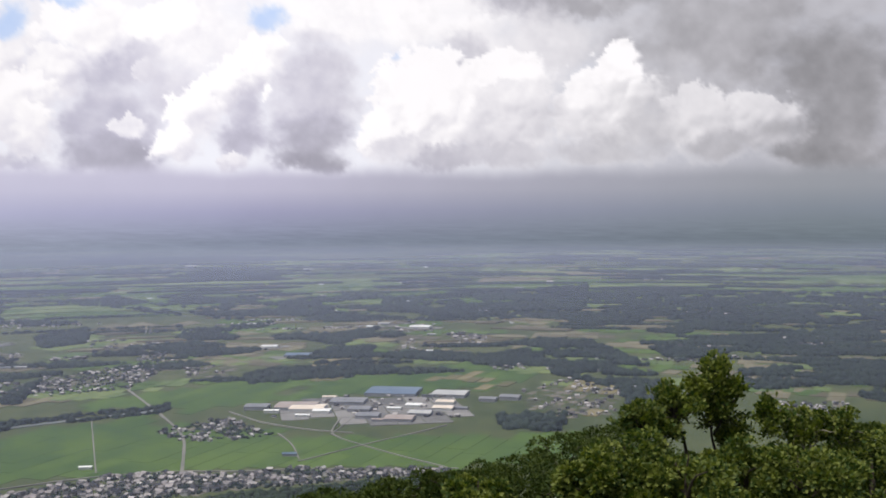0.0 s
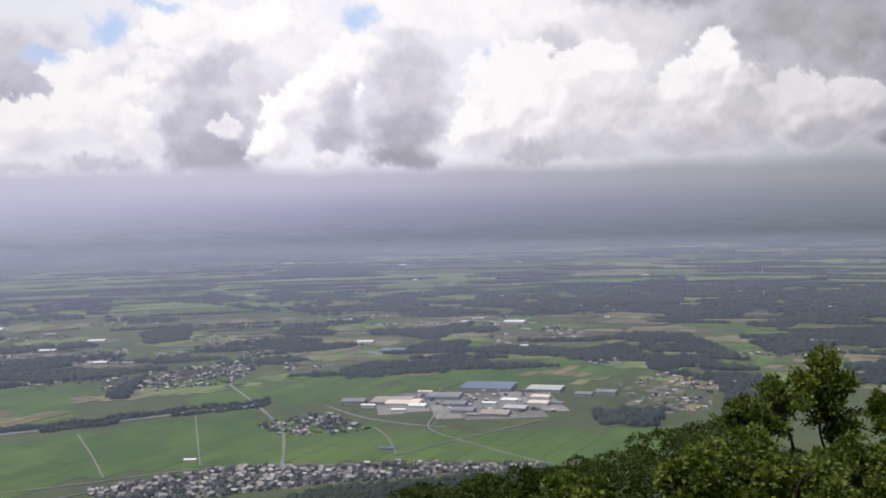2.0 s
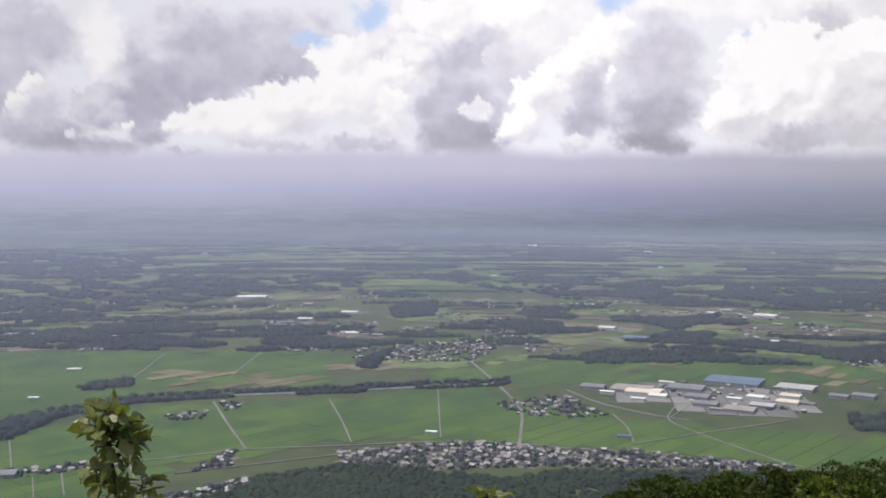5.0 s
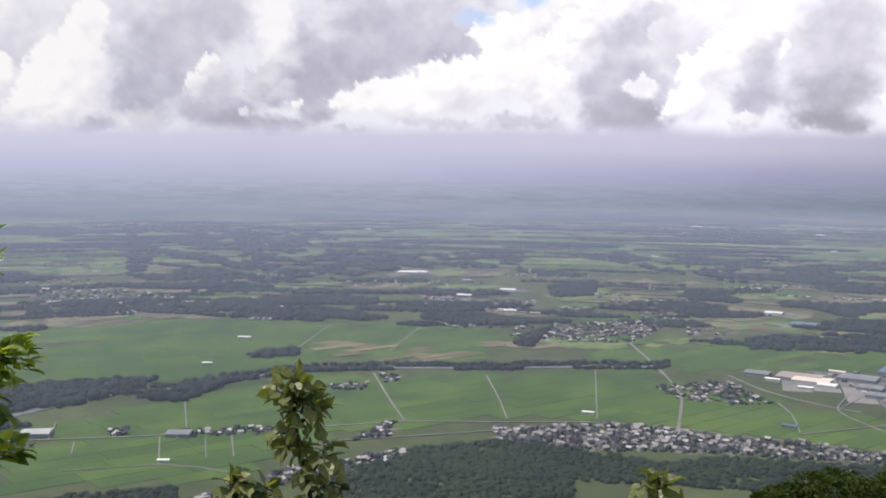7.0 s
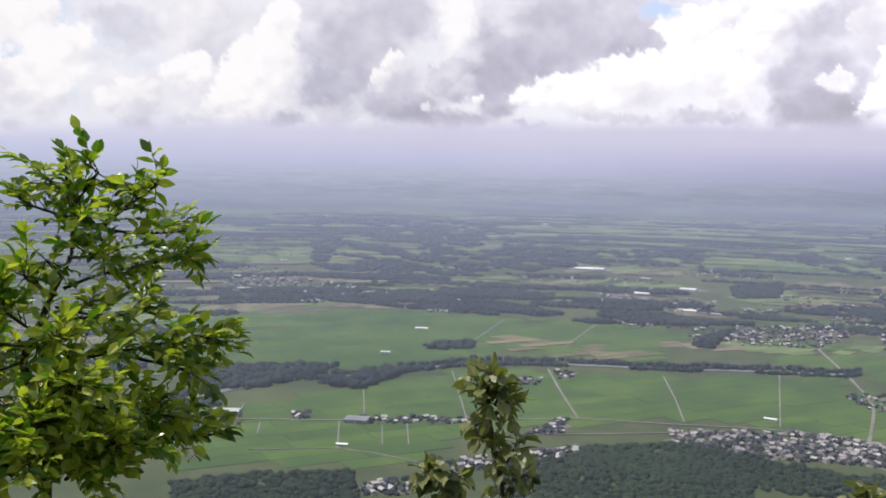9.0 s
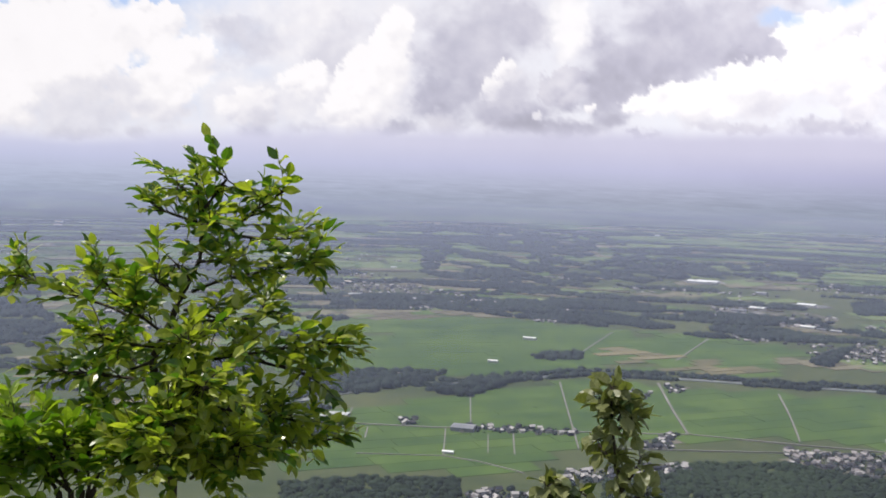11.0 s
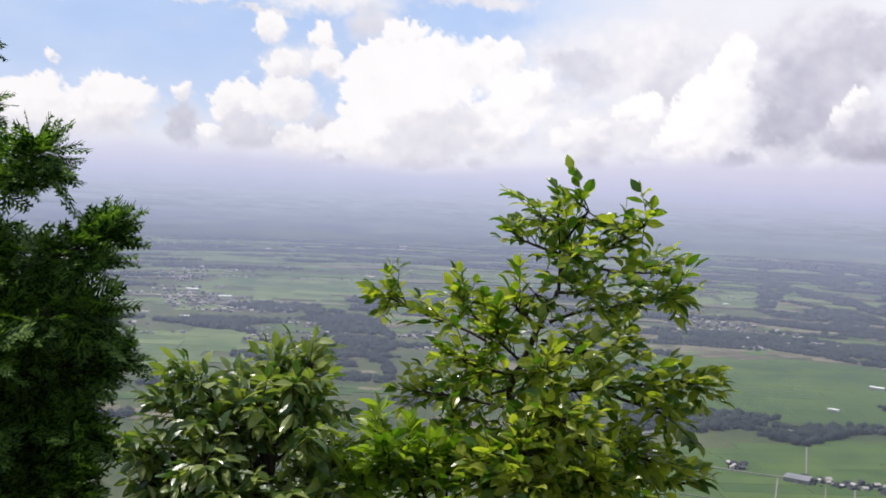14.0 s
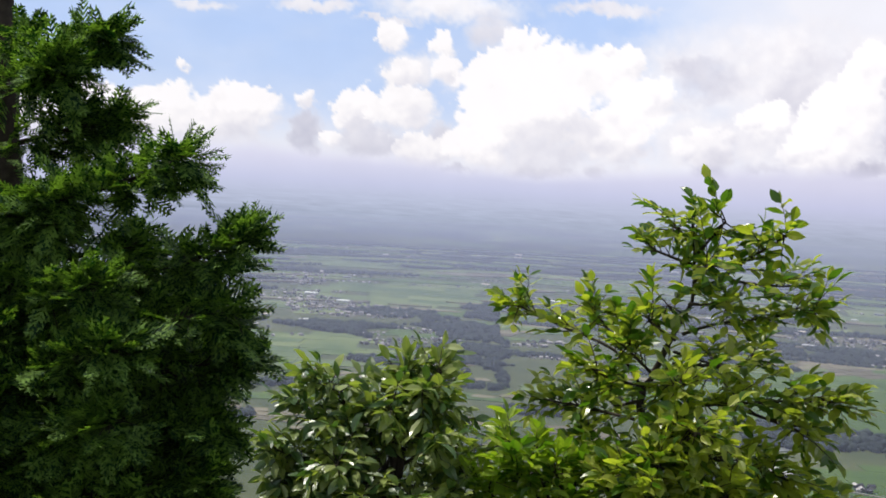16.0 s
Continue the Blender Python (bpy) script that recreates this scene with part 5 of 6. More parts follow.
NEAR_CROWNS = [
    (0.32, 10.91, -1.58, 0.55, 0.31),
    (1.6, 10.91, -1.38, 0.43, 0.34),
    (2.13, 11.41, -1.33, 0.7, 0.4),
    (2.59, 10.91, -1.45, 0.73, 0.49),
    (3.56, 11.91, -1.58, 0.73, 0.41),
    (4.29, 11.9, -1.69, 0.8, 0.5),
    (5.48, 12.9, -1.85, 0.72, 0.72),
]
BACK_CROWNS = [
    (6.61, 15.89, -2.11, 0.8, 0.52),
    (1.51, 18.85, -3.51, 1.37, 0.76),
    (0.86, 20.84, -3.84, 0.93, 0.49),
    (2.61, 21.84, -3.78, 1.47, 0.67),
    (4.05, 23.84, -3.96, 1.6, 0.67),
    (4.48, 19.85, -3.53, 1.11, 0.5),
    (6.04, 19.85, -3.54, 1.33, 0.44),
    (6.63, 17.87, -2.91, 1.2, 0.45),
    (-0.67, 17.85, -3.53, 1.1, 0.28),
    (-2.88, 18.06, -3.88, 0.9, 0.36),
    (-1.94, 18.4, -3.67, 1.1, 0.45),
    (-0.81, 18.79, -3.62, 1.1, 0.5),
    (0.12, 18.07, -3.18, 0.85, 0.47),
]
TALL_CROWNS = [
    (3.69, 13.64, -0.64, 0.24, 0.32),
    (3.78, 13.62, -1.05, 0.29, 0.4),
    (3.43, 13.53, -0.83, 0.23, 0.26),
    (3.0, 13.13, -0.95, 0.38, 0.33),
    (2.52, 12.92, -1.1, 0.3, 0.29),
    (3.85, 13.61, -1.48, 0.18, 0.23),
    (2.74, 13.12, -1.23, 0.29, 0.22),
]
TALL_STEMS = [
    [(3.8, 13.47, -2.83), (3.69, 13.5, -1.85), (3.57, 13.52, -1.32), (3.66, 13.54, -0.56)],
    [(3.6, 13.51, -1.39), (3.81, 13.52, -1.02), (3.89, 13.53, -0.79)],
    [(3.34, 13.47, -2.83), (3.24, 13.5, -1.69), (3.16, 13.52, -1.31), (3.02, 13.53, -0.97)],
    [(3.18, 13.51, -1.39), (2.82, 13.52, -1.31), (2.64, 13.52, -1.16)],
    [(3.58, 13.52, -1.32), (3.47, 13.53, -0.86)],
]
FORK_CROWNS = [
    (4.23, 12.92, -1.11, 0.29, 0.25),
    (4.66, 12.92, -1.18, 0.36, 0.25),
    (5.18, 13.12, -1.28, 0.28, 0.38),
    (4.11, 12.93, -0.96, 0.12, 0.1),
]
FORK_STEMS = [
    [(4.6, 12.86, -2.93), (4.57, 12.89, -2.08), (4.61, 12.91, -1.49), (4.43, 12.92, -1.23), (4.18, 12.92, -1.02)],
    [(4.61, 12.91, -1.49), (4.79, 12.91, -1.34), (5.08, 12.92, -1.17)],
    [(4.5, 12.89, -2.21), (4.43, 12.9, -1.7), (4.52, 12.92, -1.27)],
    [(4.6, 12.9, -1.63), (4.72, 12.92, -1.27)],
]


def leaf_mat(name, dark, light, gloss=0.35, through_leaf=0.35, spread=0.3, spec=0.5):
    """A leaf that lets some light through, with a soft shine, each leaf a little different."""
    m = surface(name, dark, light, gloss, 14.0, 3, "island", spread, spec=spec)
    t = m.node_tree
    b = t.nodes["Principled BSDF"]
    src = b.inputs["Base Color"].links[0].from_socket
    tr = t.nodes.new("ShaderNodeBsdfTranslucent")
    gain = t.nodes.new("ShaderNodeMixRGB")
    gain.blend_type = "MULTIPLY"
    gain.inputs["Fac"].default_value = 1.0
    gain.inputs["Color2"].default_value = (1.35, 1.5, 0.42, 1)
    t.links.new(src, gain.inputs["Color1"])
    t.links.new(gain.outputs["Color"], tr.inputs["Color"])
    mix = t.nodes.new("ShaderNodeMixShader")
    mix.inputs["Fac"].default_value = through_leaf
    t.links.new(b.outputs[0], mix.inputs[1])
    t.links.new(tr.outputs[0], mix.inputs[2])
    t.links.new(mix.outputs[0], t.nodes["Material Output"].inputs["Surface"])
    return m


L_TREE = leaf_mat("tree_leaf", (0.070, 0.150, 0.018), (0.42, 0.46, 0.08), 0.28, 0.52, 0.34, 0.8)
L_SHRUB = leaf_mat("shrub_leaf", (0.062, 0.125, 0.036), (0.32, 0.38, 0.12), 0.33, 0.40, 0.36, 1.0)
L_LOW = leaf_mat("young_leaf", (0.09, 0.19, 0.018), (0.33, 0.43, 0.055), 0.3, 0.5)
L_SAP = leaf_mat("sapling_leaf", (0.045, 0.075, 0.022), (0.27, 0.28, 0.12), 0.4, 0.35, 0.4)
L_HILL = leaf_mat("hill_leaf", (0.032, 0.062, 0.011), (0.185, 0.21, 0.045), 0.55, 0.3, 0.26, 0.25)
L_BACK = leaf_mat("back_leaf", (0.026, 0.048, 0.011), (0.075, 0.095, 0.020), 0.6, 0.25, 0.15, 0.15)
L_NEEDLE = leaf_mat("cypress_scale", (0.010, 0.044, 0.011), (0.185, 0.31, 0.065), 0.6, 0.34, 0.36, 0.2)
M_BARK = surface("dark_bark", (0.018, 0.014, 0.011), (0.07, 0.055, 0.042), 0.9, 30, 6, bump=0.6)
M_PALE_BARK = surface("pale_bark", (0.18, 0.16, 0.13), (0.36, 0.33, 0.28), 0.85, 12, 6, bump=0.5)

LEAF_V = np.array([(0, 0, 0), (-0.20, 0.22, 0.08), (-0.29, 0.50, 0.11), (-0.17, 0.80, 0.05), (0, 1.0, -0.08), (0.17, 0.80, 0.05), (0.29, 0.50, 0.11), (0.20, 0.22, 0.08), (0, 0.3, 0.02), (0, 0.66, 0.02)])
LEAF_F = [(0, 8, 1), (0, 7, 8), (1, 8, 9, 2), (8, 7, 6, 9), (2, 9, 3), (9, 6, 5), (3, 9, 4), (9, 5, 4)]
SMALL_V = np.array([(0, 0, 0), (-0.36, 0.5, 0.12), (0, 1, 0), (0.36, 0.5, 0.12)])
SMALL_F = [(0, 3, 2), (0, 2, 1)]
LOBED_V = np.array([(0, 0, 0), (-0.24, 0.03, 0.05), (-0.42, 0.30, 0.08), (-0.36, 0.50, 0.1), (-0.27, 0.70, 0.06), (-0.12, 0.84, 0.05), (0, 1.08, -0.12), (0.12, 0.84, 0.05), (0.27, 0.70, 0.06), (0.36, 0.50, 0.1), (0.42, 0.30, 0.08), (0.24, 0.03, 0.05), (0, 0.45, 0.0)])
LOBED_F = [(i, i + 1, 12) for i in range(11)] + [(11, 0, 12)]


def unit(v):
    return v / (np.linalg.norm(v) + 1e-9)


class Leaves:
    """Collects leaves, each with a base, a direction and an upper side."""

    def __init__(self, shape=LEAF_V, faces=LEAF_F):
        self.shape, self.faces, self.frames = shape, faces, []

    def add(self, base, way, up, length, width=1.0):
        y = unit(np.asarray(way, float))
        x = np.cross(y, up)
        if np.linalg.norm(x) < 0.05:
            x = np.cross(y, (1, 0.3, 0.2))
        x = unit(x)
        z = np.cross(x, y)
        self.frames.append((np.asarray(base, float), x * length * width, y * length, z * length * rng.uniform(0.2, 1.6)))

    def mesh(self, name, frames, material):
        n = len(self.shape)
        o = np.array([f[0] for f in frames])
        b = np.array([f[1:] for f in frames])
        v = (o[:, None, :] + np.einsum("vk,nkc->nvc", self.shape, b)).reshape(-1, 3)
        faces = [tuple(i * n + q for q in f) for i in range(len(frames)) for f in self.faces]
        return mesh_from(name, v, faces, material)

    def singles(self, parent, material, count, name="leaf"):
        """The first so many leaves as parts of their own, on one shared mesh."""
        me = mesh_from(name, self.shape, self.faces, material)
        for o, x, y, z in self.frames[:count]:
            ob = new(name, me)
            ob.parent = parent
            m = Matrix.Identity(4)
            for k, col in enumerate((x, y, z, o)):
                for r in range(3):
                    m[r][k] = col[r]
            ob.matrix_basis = m
        self.frames = self.frames[count:]


def smooth_line(pts, n):
    """A soft curve through the given places."""
    p = np.asarray(pts, float)
    q = np.vstack([2 * p[0] - p[1], p, 2 * p[-1] - p[-2]])
    out = []
    for i in range(1, len(q) - 2):
        for s in np.linspace(0, 1, n, endpoint=False):
            a, b, c, d = q[i - 1], q[i], q[i + 1], q[i + 2]
            out.append(0.5 * (2 * b + (c - a) * s + (2 * a - 5 * b + 4 * c - d) * s * s + (3 * b - a - 3 * c + d) * s**3))
    out.append(p[-1])
    return np.array(out)


class Wood:
    """Tapered round branches in one mesh."""

    def __init__(self):
        self.v, self.f = [], []

    def tube(self, line, r0, r1, sides=6):
        line = np.asarray(line, float)
        n = len(line)
        tan = np.gradient(line, axis=0)
        base = len(self.v)
        for i in range(n):
            t = unit(tan[i])
            a = unit(np.cross(t, (0.31, 0.2, 0.93) if abs(t[2]) < 0.9 else (1, 0.1, 0)))
            b = np.cross(t, a)
            r = r0 + (r1 - r0) * i / (n - 1)
            r *= 1 + 0.1 * math.sin(i * 2.3 + base)
            for k in range(sides):
                w = 6.2832 * k / sides
                self.v.append(line[i] + r * (a * math.cos(w) + b * math.sin(w)))
        for i in range(n - 1):
            for k in range(sides):
                j = (k + 1) % sides
                self.f.append((base + i * sides + k, base + i * sides + j, base + (i + 1) * sides + j, base + (i + 1) * sides + k))
        tip = len(self.v)
        self.v.append(line[-1] + unit(tan[-1]) * r1)
        for k in range(sides):
            self.f.append((base + (n - 1) * sides + k, base + (n - 1) * sides + (k + 1) % sides, tip))

    def mesh(self, name, material):
        return mesh_from(name, self.v, self.f, material, True)


def leafy_twig(leaves, wood, start, way, length, size, droop=0.25, thick=0.0025, hang=0.0):
    """A thin twig with leaves set left and right of it, more or less in one plane."""
    way = unit(way)
    n = max(3, int(length / 0.019))
    pts = [np.asarray(start, float)]
    for i in range(n):
        way = unit(way + np.array((0, 0, -droop * 0.06)) + rng.normal(0, 0.07, 3))
        pts.append(pts[-1] + way * length / n)
    wood.tube(pts, thick, thick * 0.4, 4)
    side = unit(np.cross(way, (0, 0, 1)) + 1e-3)
    up = unit(np.array((0, 0, 1.0)) + rng.normal(0, 0.35, 3))
    for i in range(1, n + 1):
        s = 1 if i % 2 else -1
        w = unit(way * 0.75 + side * s * rng.uniform(0.5, 1.1) + np.array((0, 0, rng.uniform(-0.45, 0.3) - hang)))
        leaves.add(pts[i], w, unit(up + rng.normal(0, 0.35, 3)), size * rng.uniform(0.75, 1.3), rng.uniform(0.68, 1.0))
    leaves.add(pts[-1], way + np.array((0, 0, 0.15)), up, size * rng.uniform(0.8, 1.15))


def spray(leaves, wood, line, size, density=1.0, r0=0.006, reach=0.17, start=0.22, hang=0.0):
    """A limb with leafy twigs all along its outer part."""
    line = [np.array(q, float) for q in line]
    line[-1] = line[-1] - unit(line[-1] - line[-2]) * 0.115
    curve = smooth_line(line, 7)
    wood.tube(curve, r0, 0.0025, 6)
    n = len(curve)
    length = np.sum(np.linalg.norm(np.diff(curve, axis=0), axis=1))
    twigs = int(max(8, length * 70 * density))
    for k in range(twigs):
        s = start + (1 - start) * (k + rng.uniform(0, 0.9)) / twigs
        i = min(n - 2, int(s * (n - 1)))
        t = unit(curve[i + 1] - curve[i])
        out = unit(t * rng.uniform(0.5, 1.0) + rng.normal(0, 0.55, 3) + np.array((0, 0, 0.12)))
        leafy_twig(leaves, wood, curve[i], out, reach * rng.uniform(0.35, 1.0) * (1.15 - 0.45 * s), size, hang=hang)
    leafy_twig(leaves, wood, curve[-2], curve[-1] - curve[-2], reach * 0.25, size)


def foot(x, y):
    return float(ground_z(math.hypot(x, y)))


def broad_tree():
    root = new("young_tree")
    stem = Wood()
    down = TREE_STEM[0]
    line = [(down[0] + 0.1, down[1] - 0.05, foot(down[0], down[1]) - 0.1)] + TREE_STEM
    stem.tube(smooth_line(line, 6), 0.020, 0.006, 8)
    part("trunk", stem.mesh("trunk", M_BARK), root, "thin dark trunk")
    lv, wd = Leaves(), Wood()
    for k in TREE_LIMBS:
        spray(lv, wd, k, 0.053, 0.78)
    for i in range(9):
        a, z = i * 2.4, -0.65 + 0.11 * i
        p = np.array((down[0] + 0.05, down[1], z))
        spray(lv, wd, [p, p + np.array((0.3 * math.cos(a), 0.3 * math.sin(a), 0.12)), p + np.array((0.6 * math.cos(a), 0.6 * math.sin(a), 0.1))], 0.056, 0.8)
    for k in TREE_SPRAYS:
        spray(lv, wd, k, 0.053, 1.05 if k[0][2] < 0.93 else 0.78, reach=0.19, start=0.15)
    part("branch", wd.mesh("branch", M_BARK), root, "fine dark forking branches")["kind"] = "stuff"
    rng.shuffle(lv.frames)
    lv.singles(root, L_TREE, 260)
    fo = part("foliage", lv.mesh("foliage", lv.frames, L_TREE), root, "dense pointed green leaves")
    fo["kind"] = "stuff"
    return tagged(root, "young broadleaf tree with glossy green pointed leaves on the slope", "tree")


def shrub(name, limbs, material, size, count, label, reach=0.17, dens=1.1, hang=0.0):
    root = new(name)
    lv, wd = Leaves(LEAF_V * np.array((0.92, 1.1, 1.0)) if hang else LEAF_V), Wood()
    base = np.mean([k[0] for k in limbs], 0)
    b = np.array((base[0], base[1], foot(base[0], base[1]) - 0.05))
    for k in limbs:
        wd.tube(smooth_line([b + rng.normal(0, 0.03, 3) * (1, 1, 0), (b + np.array(k[0])) / 2 + rng.normal(0, 0.05, 3), k[0]], 5), 0.016, 0.011, 6)
        spray(lv, wd, k, size, dens, 0.006, reach, 0.1, hang)
    part("branch", wd.mesh("branch", M_BARK), root)["kind"] = "stuff"
    rng.shuffle(lv.frames)
    lv.singles(root, material, count)
    fo = part("foliage", lv.mesh("foliage", lv.frames, material), root)
    fo["kind"] = "stuff"
    return tagged(root, label, "shrub")


def sapling(lines, label, size, n):
    root = new("sapling")
    wd = Wood()
    lv = Leaves(LOBED_V, LOBED_F)
    for i, k in enumerate(lines):
        k = [np.array(q, float) for q in k]
        k[-1] = k[-1] - unit(k[-1] - k[-2]) * 0.03
        curve = smooth_line(k, 6)
        wd.tube(curve, 0.007 if i == 0 else 0.004, 0.0015, 5)
        for q in range(3 if i == 0 else 0, len(curve)):
            for _ in range(n):
                t = unit(curve[min(q + 1, len(curve) - 1)] - curve[max(q - 1, 0)])
                w = unit(rng.normal(0, 0.6, 3) + np.array((0, 0, -0.12)) + t * 0.3)
                stalk = curve[q] + w * rng.uniform(0.008, 0.028)
                wd.tube([curve[q], (curve[q] + stalk) / 2 + (0, 0, 0.004), stalk], 0.0012, 0.0009, 3)
                lv.add(stalk, unit(w + np.array((0, 0, -0.35))), unit(np.array((0, 0, 1.0)) + rng.normal(0, 0.5, 3)), size * rng.uniform(0.55, 1.2))
    k0 = lines[0][0]
    wd.tube(smooth_line([(k0[0], k0[1], foot(k0[0], k0[1]) - 0.05), k0], 4), 0.009, 0.007, 5)
    part("stem", wd.mesh("stem", M_BARK), root, "thin brown stem")
    lv.singles(root, L_SAP, min(150, len(lv.frames) - 2))
    part("foliage", lv.mesh("foliage", lv.frames, L_SAP), root)
    return tagged(root, label, "sapling")


FROND_V, FROND_F = [], []


def frond_shape():
    """One flat cypress frond: a stalk with scaly side sprigs that fork again."""
    def bar(a, b, w0, w1):
        a, b = np.array(a, float), np.array(b, float)
        d = unit(b - a)
        s = np.cross(d, (0, 0, 1))
        k = len(FROND_V)
        FROND_V.extend([a - s * w0, a + s * w0, b + s * w1, b - s * w1])
        FROND_F.append((k, k + 1, k + 2, k + 3))
    bar((0, 0, 0), (0, 1, -0.14), 0.022, 0.014)
    for i in range(6):
        y = 0.10 + i * 0.15
        for s in (-1, 1):
            l = 0.42 * (1 - 0.6 * y) * (0.9 + 0.2 * ((i * 7 + s) % 3) / 2)
            a = (0, y, -0.1 * y)
            b = (s * l * 0.72, y + l * 0.7, -0.1 * y - 0.08 * l)
            bar(a, b, 0.042, 0.018)
            for q in (0.55,):
                c = tuple(a[k] + (b[k] - a[k]) * q for k in range(3))
                bar(c, (c[0] + s * 0.24 * (1.1 - q), c[1] + 0.02, c[2] - 0.04), 0.036, 0.014)
                bar(c, (c[0] + s * 0.01, c[1] + 0.26 * (1.1 - q), c[2] + 0.03), 0.036, 0.014)


frond_shape()


def cypress():
    root = new("cypress")
    st = Wood()
    line = [(CYPRESS_STEM[0][0], CYPRESS_STEM[0][1], foot(CYPRESS_STEM[0][0], CYPRESS_STEM[0][1]) - 0.2)] + CYPRESS_STEM[1:]
    st.tube(smooth_line(line, 6), 0.09, 0.045, 10)
    part("trunk", st.mesh("trunk", M_BARK), root, "dark fibrous trunk")
    # boughs on the far side of the trunk, away from the lookout, which shade the lower ones
    behind = []
    top = np.array(CYPRESS_STEM[-1])
    for i in range(29):
        z = -1.2 + 0.107 * i
        a = radians(rng.uniform(118, 250))
        reach = rng.uniform(0.6, 1.15) * (1.2 - 0.014 * i)
        d = np.array((-math.sin(a), math.cos(a), 0))
        p = np.array((top[0], top[1], z))
        behind.append([p, p + d * reach * 0.5 + (0, 0, 0.08), p + d * reach + (0, 0, 0.2)])
    # dense lower boughs
    low = []
    for i in range(16):
        p = np.array((-5.5, -0.1, -1.1 + 0.118 * i))
        q = p + np.array((rng.uniform(0.05, 0.5), rng.uniform(0.72, 0.98), rng.uniform(0.0, 0.2)))
        low.append([p, (p + q) / 2 + (0, 0, 0.08), q])
    core = [b for i, b in enumerate(CYPRESS_INNER) if b[0][2] < 1.3 or i % 2]
    for k, line in enumerate(CYPRESS_BOUGHS + low + core + behind):
        fr = Leaves(np.array(FROND_V), FROND_F)
        wd = Wood()
        line = [np.array(q, float) for q in line]
        line[-1] = line[-1] - unit(line[-1] - line[-2]) * 0.15
        curve = smooth_line(line, 12)
        wd.tube(curve, 0.016, 0.003, 6)
        n = len(curve)
        main = k < len(CYPRESS_BOUGHS)
        inner = k < len(CYPRESS_BOUGHS + low + core)
        for i in range(2 if main else 4, n, 1 if inner else 3):
            s = i / (n - 1)
            t = unit(curve[min(i + 1, n - 1)] - curve[i - 1])
            flat = unit(np.cross(t, (0, 0, 1)))
            up = np.cross(flat, t)
            for _ in range(3 if main or not inner or curve[i][2] > 1.0 else 5):
                # side twigs all round the bough, more level than upright, feathered with drooping flat sprays
                q = rng.uniform(0, 6.2832)
                w = unit(t * rng.uniform(0.35, 0.95) + flat * math.cos(q) + up * (0.62 * math.sin(q) - 0.12))
                reach = (0.16 * (1 - 0.6 * s) + 0.035) * rng.uniform(0.4, 1.1)
                tip = curve[i] + w * reach - np.array((0, 0, 0.2 * reach))
                wd.tube([curve[i], curve[i] + w * reach * 0.5 + np.array((0, 0, 0.05 * reach)), tip], 0.004, 0.0015, 3)
                for _ in range(4 if main else 3):
                    f = rng.uniform(0.35, 1.0)
                    p1 = curve[i] + (tip - curve[i]) * f + np.array((0, 0, 0.12 * reach * (1 - f)))
                    way = unit(w + t * rng.uniform(-0.1, 0.5) + rng.normal(0, 0.42, 3) + np.array((0, 0, -0.12)))
                    fr.add(p1 + rng.normal(0, 0.012, 3), way, unit(np.array((0, 0, 1.0)) + rng.normal(0, 0.4, 3)), rng.uniform(0.09, 0.165))
        # a few long thin leaders at the tip
        for _ in range(5 if main else 1):
            w = unit(t + rng.normal(0, 0.3, 3) + np.array((0, 0, 0.2)))
            fr.add(curve[-1] - t * 0.03, w, unit(np.array((0, 0, 1.0)) + rng.normal(0, 0.5, 3)), rng.uniform(0.14, 0.2), 0.7)
        bough = part("branch", wd.mesh("branch", M_BARK), root)
        fo = part("foliage", fr.mesh("foliage", fr.frames, L_NEEDLE), bough)
        fo["kind"] = "stuff"
    return tagged(root, "tall dark cypress with flat feathery sprays of scale leaves", "tree")


def crown_leaves(leaves, c, rx, rz, n, size):
    """Leaves in rosettes over an uneven rounded crown, pointing up and out of each tuft."""
    c = np.array(c)
    rx, rz = rx * 0.82, rz * 0.84
    lobes = max(7, n // 190)
    for _ in range(lobes):
        d = unit(rng.normal(0, 1, 3) + np.array((0, 0, 0.3)))
        p = c + d * np.array((rx, rx, rz)) * rng.uniform(0.55, 0.95)
        ball = 0.5 * (rx + rz) * rng.uniform(0.2, 0.42)
        for _ in range(n // lobes):
            # leaves sit on the outside of each lobe, in small tufts that point up and out
            w = unit(rng.normal(0, 1, 3) + d * 0.5 + np.array((0, 0, 0.45)))
            q = p + w * ball * rng.uniform(0.72, 1.08) * np.array((1.1, 1.1, 0.85))
            leaves.add(q, unit(w + rng.normal(0, 0.5, 3)), unit(w + np.array((0, 0, 0.6)) + rng.normal(0, 0.4, 3)), size * rng.uniform(0.7, 1.3))


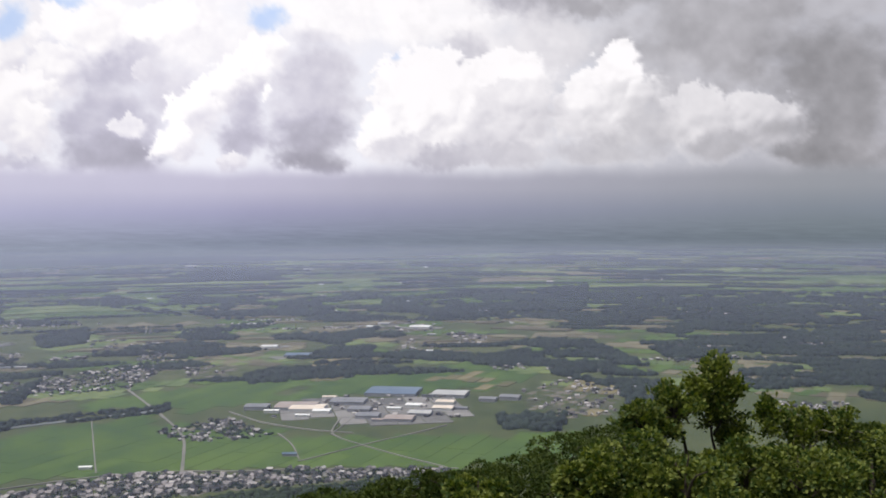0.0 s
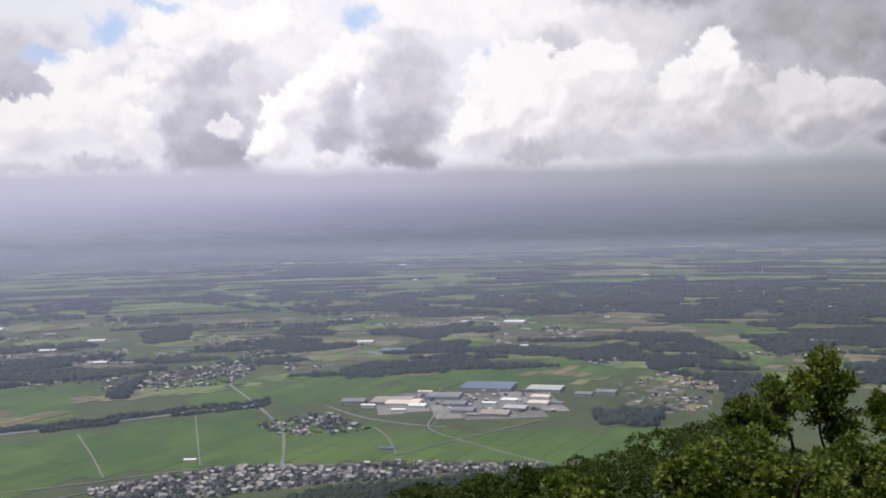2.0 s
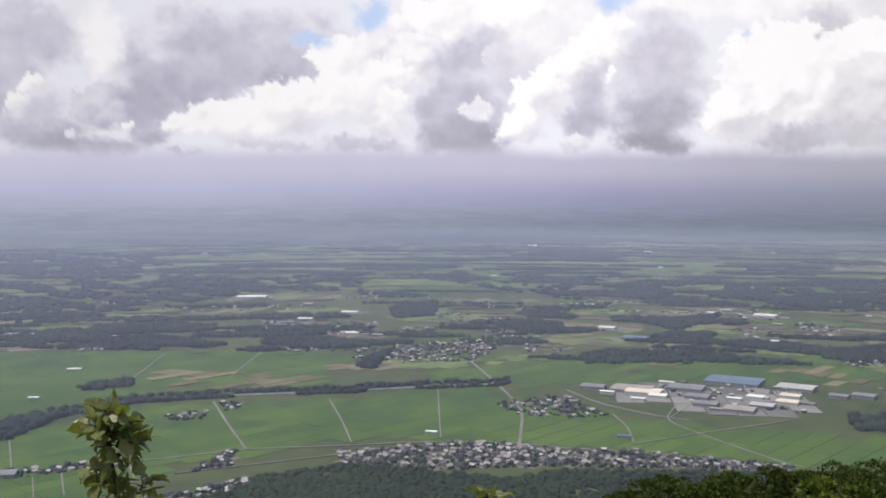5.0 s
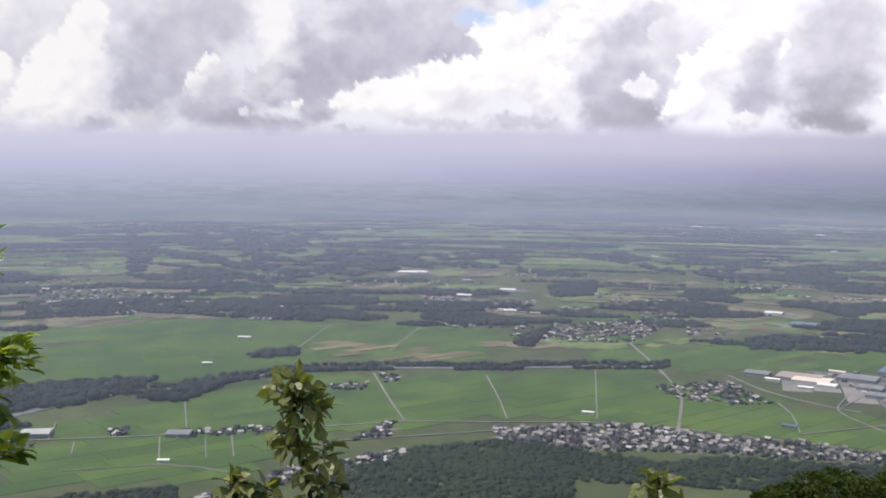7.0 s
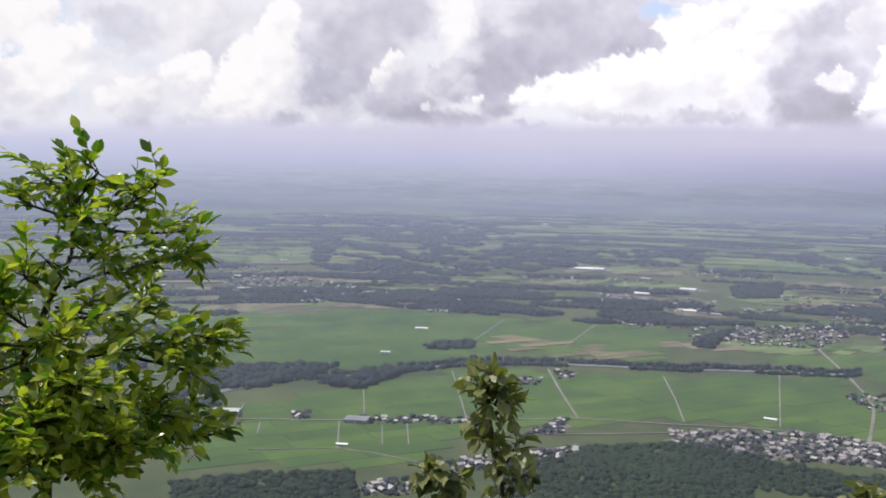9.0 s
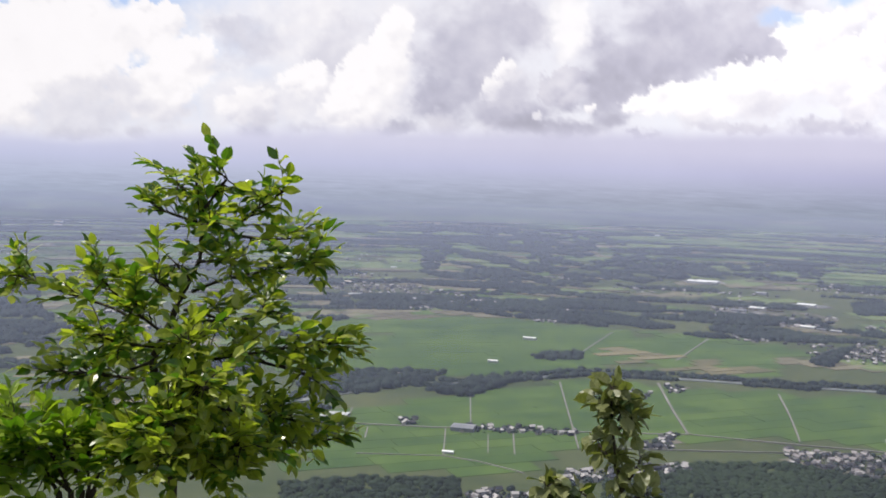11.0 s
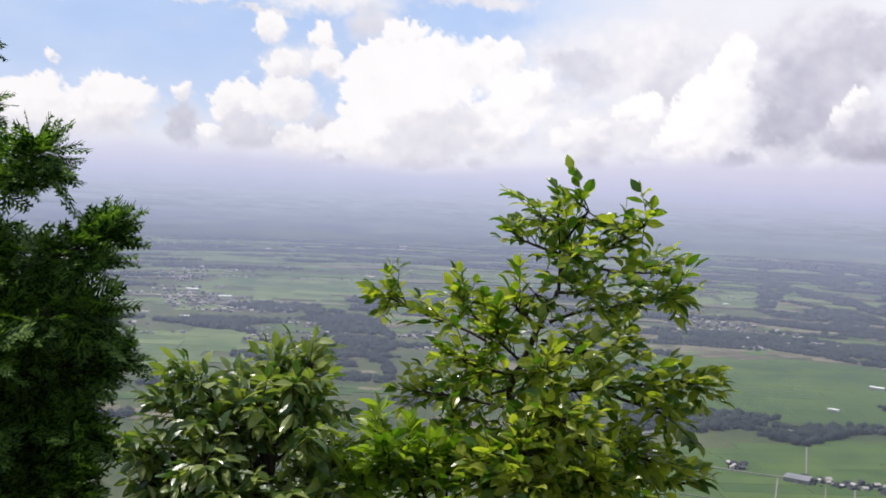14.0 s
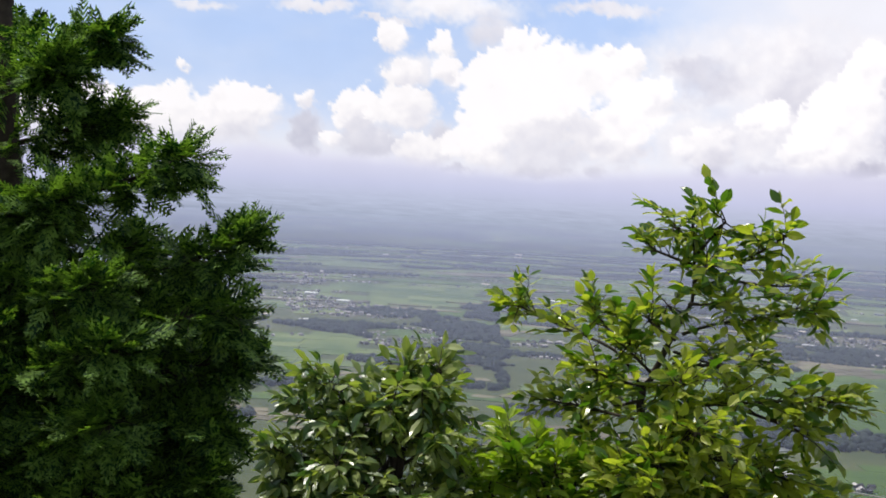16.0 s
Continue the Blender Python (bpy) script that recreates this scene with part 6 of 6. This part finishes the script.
def crown_tree(c, rx, rz, n, size, material, label):
    root = new("hillside_tree")
    lv, wd = Leaves(SMALL_V, SMALL_F), Wood()
    crown_leaves(lv, c, rx, rz, n, size)
    z = foot(c[0], c[1])
    low = c[2] - rz
    while low > z + 0.8:
        crown_leaves(lv, (c[0] + rng.normal(0, 0.2), c[1] + rng.normal(0, 0.2), low), rx * rng.uniform(0.8, 1.1), max(rz, 0.5), n // 8, size * 1.7)
        low -= max(rz, 0.5) * 1.2
    wd.tube(smooth_line([(c[0] + 0.2, c[1] + 0.1, z - 0.3), (c[0] - 0.1, c[1], (z + c[2]) / 2), (c[0], c[1], c[2])], 4), 0.07, 0.03, 6)
    for _ in range(6):
        e = np.array(c) + unit(rng.normal(0, 1, 3) + np.array((0, 0, 0.4))) * np.array((rx, rx, rz)) * 0.85
        wd.tube(smooth_line([np.array(c) - (0, 0, rz * 0.5), (np.array(c) + e) / 2 + rng.normal(0, 0.04, 3), e], 3), 0.022, 0.006, 5)
    part("trunk", wd.mesh("trunk", M_BARK), root)
    cr = part("crown", lv.mesh("crown", lv.frames, material), root)
    cr["kind"] = "stuff"
    return tagged(root, label, "tree")


def leaf_sprays(leaves, wood, c, rx, rz, n):
    """Loose upswept shoots that break the outline of a crown, tufted towards their tips."""
    shoots = max(10, n // 38)
    for _ in range(shoots):
        d = unit(rng.normal(0, 1, 3) + np.array((0, 0, 0.45)))
        e = c + d * np.array((rx, rx, rz)) * rng.uniform(0.6, 1.3) + np.array((0, 0, rng.uniform(0, 0.08)))
        wood.tube(smooth_line([c, (c + e) / 2 - (0, 0, 0.02), e], 3), 0.006, 0.002, 4)
        for _ in range(n // shoots):
            f = 1 - 0.6 * rng.random() ** 1.5
            q = c + (e - c) * f + rng.normal(0, 0.032, 3)
            leaves.add(q, unit(d + np.array((0, 0, 0.7)) + rng.normal(0, 0.5, 3)), unit(np.array((0, 0, 1.0)) + d * 0.4 + rng.normal(0, 0.45, 3)), rng.uniform(0.04, 0.075))


def stem_tree(name, crowns, stems, bark, n, label):
    root = new(name)
    wd, lv = Wood(), Leaves(SMALL_V, SMALL_F)
    for i, s in enumerate(stems):
        wd.tube(smooth_line(s, 6), 0.032 if i in (0, 2) else 0.016, 0.008, 6)
    for s in stems:
        for q in smooth_line(s, 5)[-9:]:
            if rng.random() < 0.5:
                leaf_sprays(lv, wd, np.array(q), 0.16, 0.14, 110)
    b = stems[0][0]
    wd.tube(smooth_line([(b[0], b[1], foot(b[0], b[1]) - 0.2), b], 3), 0.05, 0.032, 6)
    for x, y, z, rx, rz in crowns:
        crown_leaves(lv, (x, y, z), rx, rz, n // 2, 0.052)
        leaf_sprays(lv, wd, np.array((x, y, z - rz * 0.3)), rx, rz, n // 2)
        for _ in range(5):
            e = np.array((x, y, z)) + unit(rng.normal(0, 1, 3)) * np.array((rx, rx, rz)) * 0.9
            wd.tube(smooth_line([(x, y, z - rz * 0.6), ((x + e[0]) / 2, (y + e[1]) / 2, (z + e[2]) / 2), e], 3), 0.012, 0.004, 4)
    part("trunk", wd.mesh("trunk", bark), root)
    cr = part("crown", lv.mesh("crown", lv.frames, L_HILL), root)
    cr["kind"] = "stuff"
    return tagged(root, label, "tree")


broad_tree()
shrub("broadleaf_shrub", SHRUB_LIMBS, L_SHRUB, 0.059, 150, "dense shrub with shiny dark green drooping leaves", hang=0.45)
shrub("low_shrub", LOW_LIMBS, L_LOW, 0.060, 80, "low bright yellow-green leafy shrub beside the tree")
sapling(SAPLING_A, "small sapling with broad dull green leaves", 0.047, 2)
sapling(SAPLING_B, "tip of a sapling with pale broad leaves", 0.046, 1)
cypress()
stem_tree("twin_stem_tree", TALL_CROWNS, TALL_STEMS, M_BARK, 1700, "slender tree with two stems and tufted crowns above the hillside")
stem_tree("forked_tree", FORK_CROWNS, FORK_STEMS, M_PALE_BARK, 1200, "tree with pale bare forked limbs and tufts of leaves")
for x, y, z, rx, rz in NEAR_CROWNS:
    crown_tree((x, y, z), rx, rz, 5200, 0.058, L_HILL, "rounded hillside tree with sunlit yellow-green leaves")
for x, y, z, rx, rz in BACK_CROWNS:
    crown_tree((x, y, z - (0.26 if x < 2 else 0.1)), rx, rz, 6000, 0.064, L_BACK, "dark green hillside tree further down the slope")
